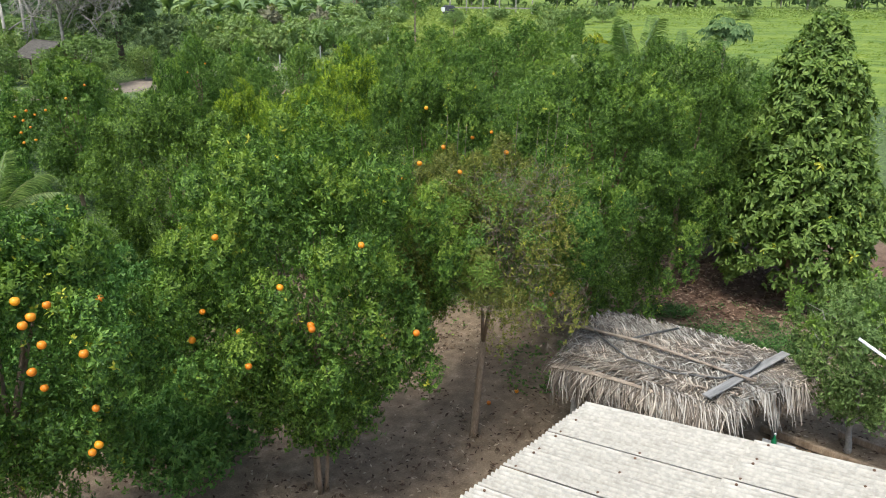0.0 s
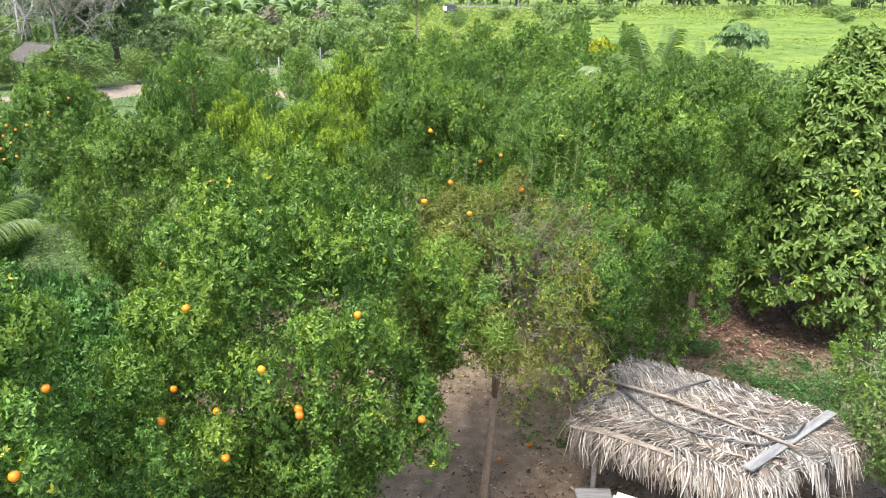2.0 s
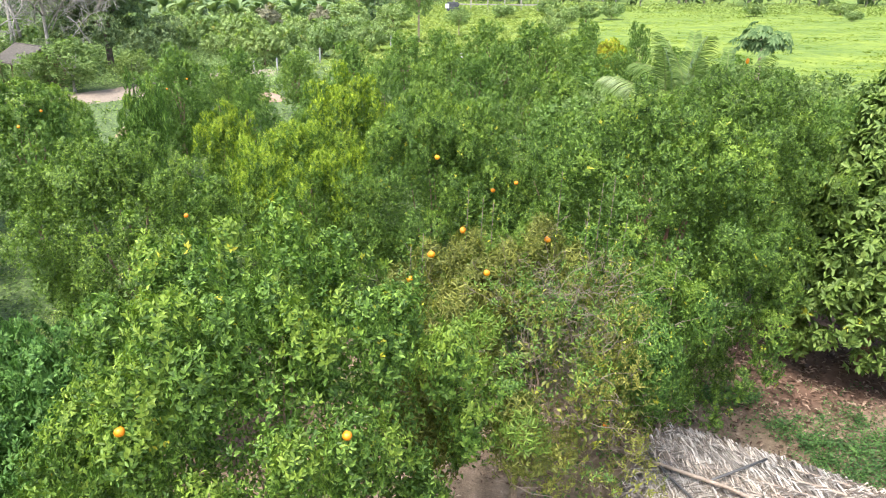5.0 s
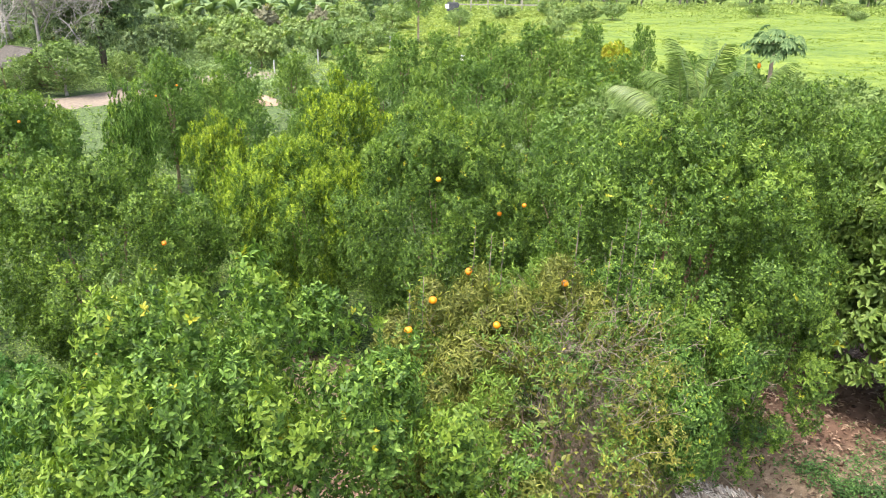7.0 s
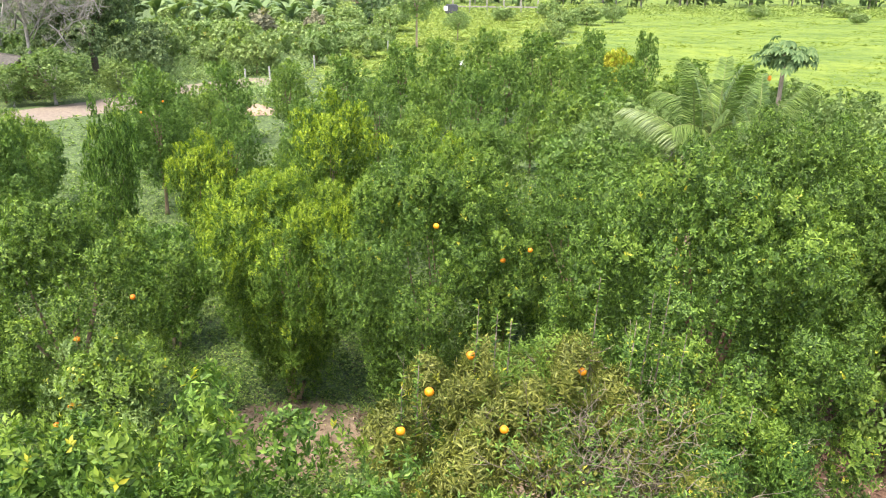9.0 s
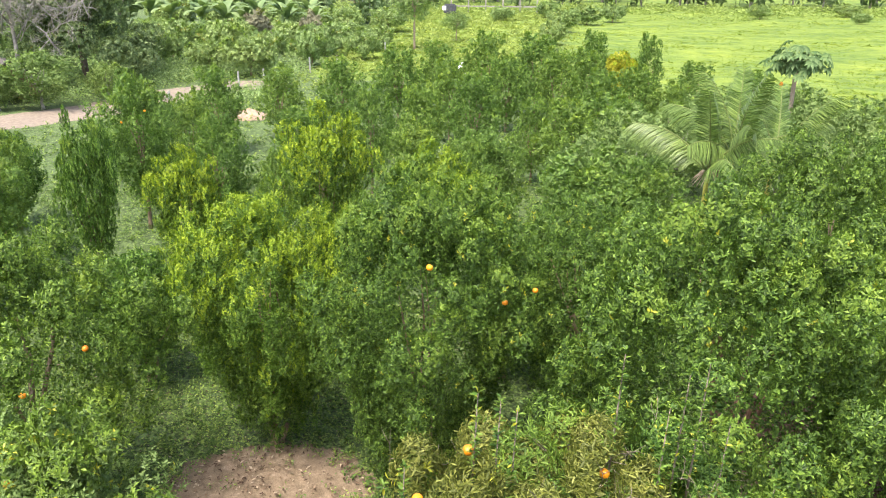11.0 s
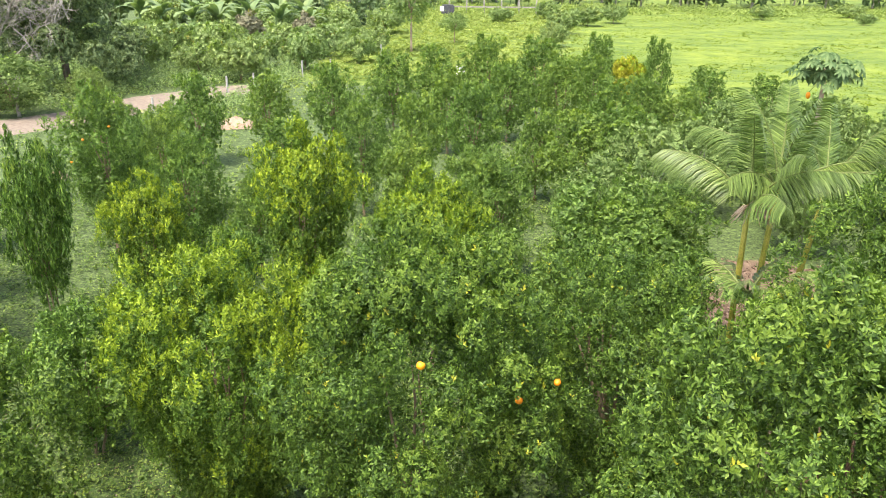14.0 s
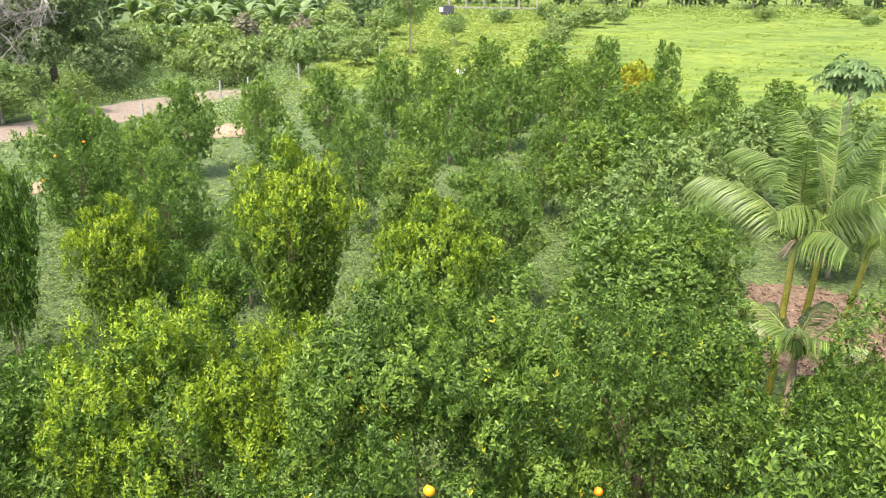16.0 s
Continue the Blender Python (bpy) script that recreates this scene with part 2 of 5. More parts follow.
def tube_data(pts, radii, sides=7):
    pts = [Vector(p) for p in pts]
    V, F = [], []
    for i, p in enumerate(pts):
        d = (pts[min(i + 1, len(pts) - 1)] - pts[max(i - 1, 0)]).normalized()
        a = d.orthogonal().normalized() if i == 0 else (a - d * a.dot(d)).normalized()
        c_ = d.cross(a)
        for k in range(sides):
            t = 2 * math.pi * k / sides
            V.append(p + (a * math.cos(t) + c_ * math.sin(t)) * radii[i])
    for i in range(len(pts) - 1):
        for k in range(sides):
            F.append((i * sides + k, i * sides + (k + 1) % sides, (i + 1) * sides + (k + 1) % sides, (i + 1) * sides + k))
    F.append(tuple(range(sides))[::-1])
    F.append(tuple((len(pts) - 1) * sides + k for k in range(sides)))
    return V, F


def tubes(name, items, material, sides=6):
    V, F = [], []
    for pts, radii in items:
        v, f = tube_data(pts, radii, sides)
        o = len(V)
        V += v
        F += [tuple(i + o for i in q) for q in f]
    return mesh(name, V, F, material)


def box_bm(sx, sy, sz, bevel=0.0, at=(0, 0, 0)):
    bm = bmesh.new()
    bmesh.ops.create_cube(bm, size=1, matrix=Matrix.Translation(at) @ Matrix.Diagonal((sx, sy, sz, 1)))
    if bevel:
        bmesh.ops.bevel(bm, geom=bm.edges[:], offset=bevel, segments=2, affect="EDGES")
    return bm


def unit(a):
    return a / np.maximum(np.linalg.norm(a, axis=-1, keepdims=True), 1e-9)


def blades(name, P, D, U, L, W, mats, idx=None, full=True, curl=0.12, fold=0.18):
    """One mesh of many leaves: base P, direction D, upper side U, length L and width W."""
    n = len(P)
    D = unit(D)
    S = unit(np.cross(D, U))
    N = np.cross(S, D)
    L, W = np.asarray(L)[:, None], np.asarray(W)[:, None]
    if full:
        V = np.stack([P, P + D * L * 0.3 + S * W * 0.42 + N * W * fold, P + D * L * 0.68 + S * W * 0.40 + N * (W * fold - L * curl * 0.4),
                      P + D * L - N * L * curl, P + D * L * 0.68 - S * W * 0.40 + N * (W * fold - L * curl * 0.4), P + D * L * 0.3 - S * W * 0.42 + N * W * fold], 1)
        tri = np.array([[0, 2, 1], [0, 3, 2], [0, 4, 3], [0, 5, 4]])
    else:
        V = np.stack([P, P + D * L * 0.5 + S * W * 0.5 + N * W * fold, P + D * L - N * L * curl, P + D * L * 0.5 - S * W * 0.5 + N * W * fold], 1)
        tri = np.array([[0, 2, 1], [0, 3, 2]])
    k, q = V.shape[1], len(tri)
    F = (tri[None] + (np.arange(n) * k)[:, None, None]).reshape(-1)
    me = bpy.data.meshes.new(name)
    me.vertices.add(n * k)
    me.vertices.foreach_set("co", V.reshape(-1).astype(np.float32))
    me.loops.add(len(F))
    me.loops.foreach_set("vertex_index", F.astype(np.int32))
    me.polygons.add(n * q)
    me.polygons.foreach_set("loop_start", np.arange(0, len(F), 3, dtype=np.int32))
    for mt in mats if isinstance(mats, (list, tuple)) else [mats]:
        me.materials.append(mt)
    if idx is not None:
        me.polygons.foreach_set("material_index", np.repeat(np.asarray(idx), q).astype(np.int32))
    me.update(calc_edges=True)
    return me


def lobes_of(rng, width, z0, z1, count, plume=False, lean=(0, 0), leaf=0.07, foot=0.36):
    """Upright clumps of foliage side by side over the outside of a crown, and its heart: centres and radii."""
    C, R = [], []
    slender = 2.5 if plume else 1.7
    r0 = 1.3 * leaf + (0.17 if plume else 0.23)
    n = int(math.pi * width * (z1 - z0) * 0.8 / (2.45 * slender * r0 * r0) * count / 24)
    ph = rng.uniform(0, 6.28, 3)
    cols = max(5, int(width * 2.2))
    for i in range(n):
        h = (i + 0.5) / n
        a = i * 2.39996 + rng.uniform(-0.3, 0.3)
        crev = math.sin(cols * a + ph[2] + 2.2 * math.sin(3 * h + ph[0]))
        bulge = 1 + 0.1 * math.sin(2 * a + ph[0]) + 0.1 * math.sin(3 * a + 5 * h + ph[1]) + 0.07 * math.sin(11 * h + ph[2]) + 0.13 * crev
        if crev < -0.75 and h < 0.85 and rng.random() < 0.4:
            continue
        r = r0 * rng.uniform(0.55, 1.0)
        rv = r * slender * rng.uniform(0.75, 1.25)
        prof = (0.26 + 0.74 * math.sin(math.pi * (0.03 + 0.6 * h)) if plume else foot + (1 - foot) * math.sin(math.pi / 2 * h / 0.6) if h < 0.6 else math.cos((h - 0.6) * 2.4)) * bulge
        rho = max(0.0, width * 0.5 * prof - r * 0.9) * (rng.uniform(0.72, 1.08) if h < 0.76 else math.sqrt(rng.uniform(0.02, 1.0)))
        z = z0 + rv * 0.6 + (z1 - z0 - rv * 1.4) * h + rng.uniform(-0.2, 0.3)
        z = min(z, z1 - rv - rng.uniform(-0.03, 0.13) * (z1 - z0))
        k = (z - z0) / (z1 - z0)
        C.append((math.cos(a) * rho + lean[0] * k, math.sin(a) * rho + lean[1] * k, z))
        R.append((r, r, rv))
    # upright leaders that stand out of the rounded top
    for i in range(int(width * (5 if plume else 3.5))):
        a, rho = rng.uniform(0, 6.28), width * 0.46 * math.sqrt(rng.uniform(0.0, 1.0))
        r = r0 * rng.uniform(0.4, 0.7)
        rv = r * rng.uniform(2.0, 3.0)
        z = z0 + (z1 - z0) * (1 - 0.42 * (rho / (width * 0.5)) ** 2) - rv * rng.uniform(0.1, 0.8)
        C.append((math.cos(a) * rho + lean[0], math.sin(a) * rho + lean[1], z))
        R.append((r, r, rv))
    C.append((lean[0] * 0.5, lean[1] * 0.5, (z0 + z1) / 2))
    R.append((width * 0.38, width * 0.38, (z1 - z0) * 0.42))
    return np.array(C), np.array(R)


def crown(name, rng, C, R, shoots, per, length, mats, young=0.12, odd=0.0, full=True, upright=0.7, shoot=0.2, clear=(), slim=0.45, lit=0.15, droop=0.0, fill=0.22, spread=1.0, thin=False):
    """Leafy shoots all over the lumps C, R; young leaves at the tips, more of them high on the crown."""
    w = R[:, 0] * R[:, 2]
    w *= np.where(C[:, 2] < C[:, 2].min() + 0.22 * np.ptp(C[:, 2]), 0.7, 1.0) * np.where(thin & (C[:, 1] > 0.16 * np.ptp(C[:, 1])), 0.25, 1.0)
    w[-1] = w[:-1].sum() * 0.04
    pick = rng.choice(len(C), shoots, p=w / w.sum())
    d = unit(rng.normal(size=(shoots, 3)))
    d[:, 2] = np.where(d[:, 2] < -0.55, -d[:, 2], d[:, 2])
    depth = 1.05 - 0.32 * rng.random(shoots) ** 2.0
    P = C[pick] + d * R[pick] * depth[:, None]
    inside = np.zeros(shoots, bool)
    for c_, r_ in zip(C[:-1], R[:-1]):
        inside |= (((P - c_) / r_) ** 2).sum(1) < 0.55
    keep = ~inside | (rng.random(shoots) < 0.03)
    keep &= ~((d[:, 2] < -0.1) & (rng.random(shoots) < 0.72))
    for f_ in clear:
        f_ = np.array(f_)
        v = P - f_
        keep &= ~((np.linalg.norm(v, axis=1) < 0.12) | ((np.linalg.norm(v[:, :2] - unit(f_[None, :2] * 0 + np.array([[0.0, -1.0]])) * 0.2, axis=1) < 0.12) & (np.abs(v[:, 2] - 0.06) < 0.14)))
    P, d, depth, pick = P[keep], d[keep], depth[keep], pick[keep]
    n = len(P)
    A = unit(d * np.array([0.6, 0.6, 0.3]) + np.array([0, 0, upright]) + rng.normal(size=(n, 3)) * 0.28)
    zmin, zmax = C[:, 2].min(), (C[:, 2] + R[:, 2]).max()
    high = (P[:, 2] - zmin) / (zmax - zmin)
    flush = rng.random(len(C)) < young * 2.6 * (0.03 + 1.2 * np.clip((C[:, 2] - zmin) / (zmax - zmin), 0, 1) ** (1.5 if young < 0.35 else 1.8))
    fresh = (flush[pick] & (d[:, 2] + rng.normal(size=n) * 0.15 > 0.3 - 0.55 * young) & (depth > 0.85)) | (rng.random(n) < young * 0.12)
    sl = shoot * 0.45 * rng.uniform(0.6, 1.4, n) * np.where(fresh, 1.25, 1.0)
    e1 = unit(np.cross(A, rng.normal(size=(n, 3))))
    e2 = np.cross(A, e1)
    j = np.arange(per)
    ang = j[None] * 2.4 + rng.random((n, 1)) * 6.28 + rng.normal(size=(n, per)) * 0.35
    f = (j[None] + 0.5) / per
    rad = e1[:, None] * np.cos(ang)[..., None] + e2[:, None] * np.sin(ang)[..., None]
    base = P[:, None] + A[:, None] * (sl[:, None] * f)[..., None]
    D = rad * (spread - 0.5 * spread * f)[..., None] + A[:, None] * (0.55 + 0.65 * f)[..., None] + rng.normal(size=(n, per, 3)) * 0.18
    D[..., 2] -= droop
    face = unit(d / R[pick] * R[pick].mean(1)[:, None])[:, None]
    D -= face * (D * face).sum(-1, keepdims=True) * 0.68
    U = face * 1.1 + A[:, None] * 0.25 + rng.normal(size=(n, per, 3)) * 0.22 + np.array([0, 0, lit])
    L = length * rng.uniform(0.7, 1.25, (n, per)) * np.where(fresh, 1.05, 1.0)[:, None]
    idx = np.where(fresh[:, None] & (f > 0.25), 1, 0) + np.zeros((n, per), int)
    if odd:
        idx = np.where((rng.random(n) < odd * 1.6)[:, None] & (rng.random((n, per)) < 0.45), 2, idx)
    # old leaves deep inside the clumps and round the heart of the crown
    nf = int(n * per * fill * 1.9)
    pick = rng.choice(len(C) - 1, nf, p=w[:-1] / w[:-1].sum())
    core = rng.random(nf) < 0.4
    dd = unit(rng.normal(size=(nf, 3)))
    FP = np.where(core[:, None], C[-1] + dd * R[-1] * rng.uniform(0.6, 0.95, nf)[:, None], C[pick] + dd * R[pick] * rng.uniform(0.1, 0.55, nf)[:, None])
    for f_ in clear:
        FP = FP[np.linalg.norm(FP - np.array(f_), axis=1) > 0.14]
    nf = len(FP)
    FL = length * rng.uniform(1.0, 1.4, nf)
    q = lambda a: a.reshape(-1, 3)
    cat = np.concatenate
    L = L.reshape(-1)
    return blades(name, cat([q(base), FP]), cat([q(D), rng.normal(size=(nf, 3))]), cat([q(U), rng.normal(size=(nf, 3)) + np.array([0, 0, 0.8])]),
                  cat([L, FL]), cat([L * slim, FL * 0.5]), mats, cat([idx.reshape(-1), np.zeros(nf, int)]), full)


def limbs(tree, rng, C, fork, radius, count, bark, to=0.6):
    order = np.argsort(-C[:-1, 2] + rng.random(len(C) - 1))[:count]
    for i in order:
        a, e = Vector(fork), Vector(C[i])
        mid = a.lerp(e, 0.5) + Vector((rng.uniform(-0.15, 0.15), rng.uniform(-0.15, 0.15), -0.12))
        e = a.lerp(e, to + 0.15)
        v, f_ = tube_data([a - Vector((0, 0, 0.06)), a.lerp(mid, 0.5), mid, mid.lerp(e, 0.6), e], [radius, radius * 0.85, radius * 0.62, radius * 0.4, radius * 0.15], 5)
        put("limb", mesh("limb", v, f_, bark), tree)


def trunk_of(tree, rng, top, radius, bark, stems=1):
    for s_ in range(stems):
        off = Vector((0, 0, 0)) if stems == 1 else Vector((math.cos(s_ * 2.4) * 0.09, math.sin(s_ * 2.4) * 0.09, 0))
        t = Vector(top) + off * 2.5
        pts = [off + Vector((0, 0, -0.08)), off.lerp(t, 0.12), off.lerp(t, 0.4) + Vector((rng.uniform(-0.04, 0.04), rng.uniform(-0.04, 0.04), 0)), off.lerp(t, 0.75), t]
        k = 1 if stems == 1 else 0.75
        v, f_ = tube_data(pts, [radius * 1.5 * k, radius * 1.1 * k, radius * k, radius * 0.95 * k, radius * 0.85 * k], 9)
        put("trunk", mesh("trunk", v, f_, bark), tree)


ORANGE = None


def orange_mesh():
    bm = bmesh.new()
    bmesh.ops.create_uvsphere(bm, u_segments=14, v_segments=9, radius=0.043)
    for v in bm.verts:
        v.co.z *= 0.94
        if v.co.z > 0.036:
            v.co.z -= 0.004
    me = bpy.data.meshes.new("orange")
    bm.to_mesh(me)
    bm.free()
    me.materials.append(PEEL)
    for p in me.polygons:
        p.use_smooth = True
    return me


ORANGE = orange_mesh()


def fruits(tree, places, rng):
    """Oranges hanging in a tree, at places of the world."""
    o = tree.matrix_basis.translation
    for p in places:
        m_ = Matrix.Translation(Vector(p) - o) @ Euler((rng.uniform(-0.6, 0.6), rng.uniform(-0.6, 0.6), 0)).to_matrix().to_4x4() @ Matrix.Diagonal((*(rng.uniform(0.9, 1.12),) * 3, 1))
        put("orange", ORANGE, tree, m_)


def citrus(seed, x, y, width, z0, z1, shoots, per, length, mats, label, young=0.12, odd=0.0, count=22, plume=False, lean=(0, 0), full=True, fork=None,
           radius=0.07, stems=1, oranges=(), bark=None, name="orange_tree", upright=0.7, shoot=0.2, slim=0.44, limb_count=6, foot=0.36, group="orange trees of the orchard", category="orange tree"):
    rng = np.random.default_rng(seed)
    tree = thing(name, x, y, 0, label, category, group)
    C, R = lobes_of(rng, width, z0, z1, count, plume, lean, length, foot)
    fork = fork or (lean[0] * 0.2, lean[1] * 0.2, z0 + 0.25 * (z1 - z0) if not plume else z0 + 0.2)
    bark = bark or BARK
    trunk_of(tree, rng, fork, radius, bark, stems)
    limbs(tree, rng, C, fork, radius * 0.6, limb_count, bark)
    clear = [tuple(Vector(p) - Vector((x, y, 0))) for p in oranges]
    put("crown", crown("crown", rng, C, R, shoots, per, length, mats, young, odd, full, upright, shoot, clear, slim, spread=1.0 if length < 0.06 else 0.75, thin=name == "orange_tree" and y < 21.5), tree)
    fruits(tree, oranges, rng)
    return tree


def repeat(tree, rng, places, label=""):
    """More trees like one that stands: x, y, height factor, width factor."""
    for x, y, sz, sw in places:
        t = copy_thing(tree, pose(x, y, 0, 0, 0, rng.uniform(0, 360)) @ Matrix.Diagonal((sw, sw, sz, 1)))
        if label:
            t["label"] = label
        for ch in list(t.children):
            if ch.name.startswith("orange"):
                bpy.data.objects.remove(ch)


# ---- ground ----
def smooth(a, lo, hi):
    k = np.clip((a - lo) / (hi - lo), 0, 1)
    return k * k * (3 - 2 * k)


def track_dist(x, y, pts):
    best = np.full(x.shape, 1e9)
    for (ax, ay), (bx, by) in zip(pts, pts[1:]):
        k = np.clip(((x - ax) * (bx - ax) + (y - ay) * (by - ay)) / ((bx - ax) ** 2 + (by - ay) ** 2), 0, 1)
        best = np.minimum(best, np.hypot(x - ax - k * (bx - ax), y - ay - k * (by - ay)))
    return best


ROAD = [(-60, 36), (-25.5, 51.5), (-21.5, 57), (-19.5, 63), (-15.5, 68)]


def pasture(x, y):
    """How much of the bright grazing land lies at a place."""
    edge = 60 - 0.55 * (x - 12) + 3 * np.sin(x * 0.21)
    return smooth(y, edge - 4, edge + 4) * (1 - smooth(y, 180, 205)) * smooth(x, 2 + 0.18 * (y - 60), 10 + 0.2 * (y - 60))


def tall_grass(x, y):
    return smooth(y, 66, 76) * smooth(x, -16, -8) * (1 - pasture(x, y))


def soil_at(x, y):
    near = (1 - smooth(y, 15.5 + 0.25 * x, 18.5 + 0.25 * x)) + smooth(x, 5, 7) * (1 - smooth(y, 20, 24))
    under_palm = 1 - smooth(np.hypot((x - 9.5) / 3.5, (y - 30) / 3.2), 0.7, 1.1)
    rows_ = (1 - smooth(np.hypot((x + 3.2) / 2.0, (y - 18.8) / 1.4), 0.6, 1.1))
    return np.clip(near + under_palm + rows_, 0, 1)


xs = np.concatenate([np.linspace(-900, -90, 12), np.linspace(-80, -30, 22), np.linspace(-28, 28, 130), np.linspace(30, 90, 26), np.linspace(100, 900, 12)])
ys = np.concatenate([np.linspace(-300, -20, 8), np.linspace(-15, 2, 18), np.linspace(2.5, 45, 110), np.linspace(46, 130, 70), np.linspace(135, 260, 30), np.linspace(280, 1500, 12)])
gx, gy = np.meshgrid(xs, ys)
gz = 0.035 * np.sin(gx * 1.7 + 0.6 * gy) * np.sin(gy * 1.3) + 0.03 * np.sin(gx * 0.6 + 2) * np.sin(gy * 0.45) - 0.04
gz = gz + pasture(gx, gy) * 0.12 * np.sin(gx * 0.35 + 0.2 * gy) * np.sin(gy * 0.5)
V = np.stack([gx, gy, gz], -1).reshape(-1, 3)
nx = len(xs)
F = [(j * nx + i, j * nx + i + 1, (j + 1) * nx + i + 1, (j + 1) * nx + i) for j in range(len(ys) - 1) for i in range(nx - 1)]
gm = mesh("ground", V, F, GROUND)
road_k = 1 - smooth(track_dist(gx, gy, ROAD), 1.6, 3.0)
weed_k = np.clip(1 - soil_at(gx, gy) - 0.28 * (1 - smooth(gy, 21, 30)), 0.0, 1.0)
weed_k = np.maximum(weed_k, 0.3 * smooth(gx, 5, 6) * smooth(gy, 13.4, 14.4) * (1 - smooth(gx, 9.2, 10)) * (1 - smooth(gy, 15.6, 16.6)))
red_k = 0.9 * smooth(gx, 5.0, 6.6) * smooth(gy - 0.12 * (gx - 6), 16.0, 17.0) * (1 - 0.55 * smooth(gy, 20, 23)) * (1 - smooth(gy, 33, 36)) * (1 - smooth(gx, 14, 16))
red_k = np.maximum(red_k, 0.6 * (1 - smooth(np.hypot((gx + 2.6) / 2.6, (gy - 16.0) / 2.0), 0.4, 1.1)))
past_k = np.maximum(pasture(gx, gy), 0.9 * tall_grass(gx, gy))
cover = gm.color_attributes.new("cover", "FLOAT_COLOR", "POINT")
cover.data.foreach_set("color", np.stack([road_k, weed_k, past_k, 1 - red_k], -1).reshape(-1).astype(np.float32))
ground = tagged(put("ground", gm), "brown orchard soil with litter, weeds, road and bright pasture", "ground", kind="structure")


def scatter(seed, n, x0, x1, y0, y1, weight):
    rng = np.random.default_rng(seed)
    x, y = rng.uniform(x0, x1, n), rng.uniform(y0, y1, n)
    keep = rng.random(n) < weight(x, y)
    return rng, x[keep], y[keep]


def tufts(name, seed, n, area, weight, height, blade, per, mats, label, lean=0.35, z=0.0, category="grass", rise=1.0):
    rng, x, y = scatter(seed, n, *area, weight)
    n = len(x)
    P = np.repeat(np.stack([x, y, np.full(n, z - 0.05)], -1), per, 0) + rng.normal(size=(n * per, 3)) * np.array([height * 0.25, height * 0.25, 0])
    D = rng.normal(size=(n * per, 3)) * np.array([lean, lean, 0.1]) + np.array([0, 0, rise])
    U = rng.normal(size=(n * per, 3)) * 0.3 + np.array([0, -0.3, 1.0])
    h = height * np.repeat(rng.uniform(0.55, 1.35, n), per) * rng.uniform(0.7, 1.2, n * per)
    return tagged(put(name, blades(name, P, D, U, h, np.full(n * per, blade), mats, full=False, curl=0.3)), label, category, kind="stuff")


def litter(name, seed, n, area, weight, size, mats, label, flat=0.35):
    rng, x, y = scatter(seed, n, *area, weight)
    n = len(x)
    P = np.stack([x, y, rng.uniform(0.0, 0.03, n)], -1)
    a = rng.uniform(0, 6.28, n)
    D = np.stack([np.cos(a), np.sin(a), rng.normal(size=n) * flat * 0.5], -1)
    U = rng.normal(size=(n, 3)) * flat + np.array([0, 0, 1])
    L = size * rng.uniform(0.6, 1.4, n)
    return tagged(put(name, blades(name, P, D, U, L, L * 0.4, mats, full=False)), label, "leaf litter", kind="stuff")


litter("leaf_litter", 1, 20000, (-6, 9, 6, 22), lambda x, y: soil_at(x, y) * (0.25 + 0.75 * (np.sin(x * 2.1) * np.sin(y * 1.7 + x) > -0.2)), 0.085, LITTER, "dry brown fallen leaves scattered on bare soil")
litter("leaf_litter", 3, 11000, (-10, 1, 15, 27), lambda x, y: 0.5 + 0 * x, 0.06, LITTER, "dry leaves among weeds on the orchard path")
litter("leaf_litter", 2, 15000, (4.2, 12, 14.8, 34), lambda x, y: soil_at(x, y) * (0.3 + 0.7 * smooth(y - 0.12 * x, 15.2, 16.2)), 0.115, RED_LITTER, "dry fallen leaves covering reddish soil under trees")


def leafy_weeds(seed, n, area, weight, height, size, mats, label, per=7):
    rng, x, y = scatter(seed, n, *area, weight)
    n = len(x)
    hs = height * np.repeat(rng.uniform(0.4, 1.3, n), per)
    P = np.repeat(np.stack([x, y, np.zeros(n)], -1), per, 0) + rng.normal(size=(n * per, 3)) * np.array([height * 0.35, height * 0.35, 0])
    P[:, 2] = hs * rng.random(n * per)
    D = rng.normal(size=(n * per, 3)) * np.array([1, 1, 0.4]) + np.array([0, 0, 0.25])
    U = rng.normal(size=(n * per, 3)) * 0.35 + np.array([0, 0, 1])
    L = size * rng.uniform(0.6, 1.3, n * per)
    return tagged(put("weeds", blades("weeds", P, D, U, L, L * 0.55, mats, full=False)), label, "weeds", kind="stuff")


open_rows = lambda x, y: np.clip(1 - soil_at(x, y), 0, 1) * (1 - pasture(x, y)) * (track_dist(x, y, ROAD) > 2.6)
leafy_weeds(3, 22000, (-26, 8, 15, 40), lambda x, y: open_rows(x, y) * 0.9, 0.16, 0.085, WEED, "low green weeds covering the ground between orchard rows")
leafy_weeds(4, 6000, (-24, 32, 36, 75), lambda x, y: open_rows(x, y) * 0.9, 0.22, 0.17, WEED, "green weeds and grass among the far rows")
leafy_weeds(19, 7000, (-38, -12, 58.5, 82), lambda x, y: 0.9 * (track_dist(x, y, ROAD) > 2.9), 0.85, 0.17, COCOA, "tangled low undergrowth along the far side of the road", 7)
leafy_weeds(9, 5500, (-62, -8, 52, 125), lambda x, y: 0.9 * (track_dist(x, y, ROAD) > 2.8), 0.5, 0.19, PALE, "rough green undergrowth beside the road and under trees", 6)
leafy_weeds(10, 12000, (-10, -0.5, 15.5, 27), lambda x, y: 0.85 * np.clip(1.1 - soil_at(x, y), 0.1, 1), 0.12, 0.052, WEED, "light green weeds covering the orchard path", 7)


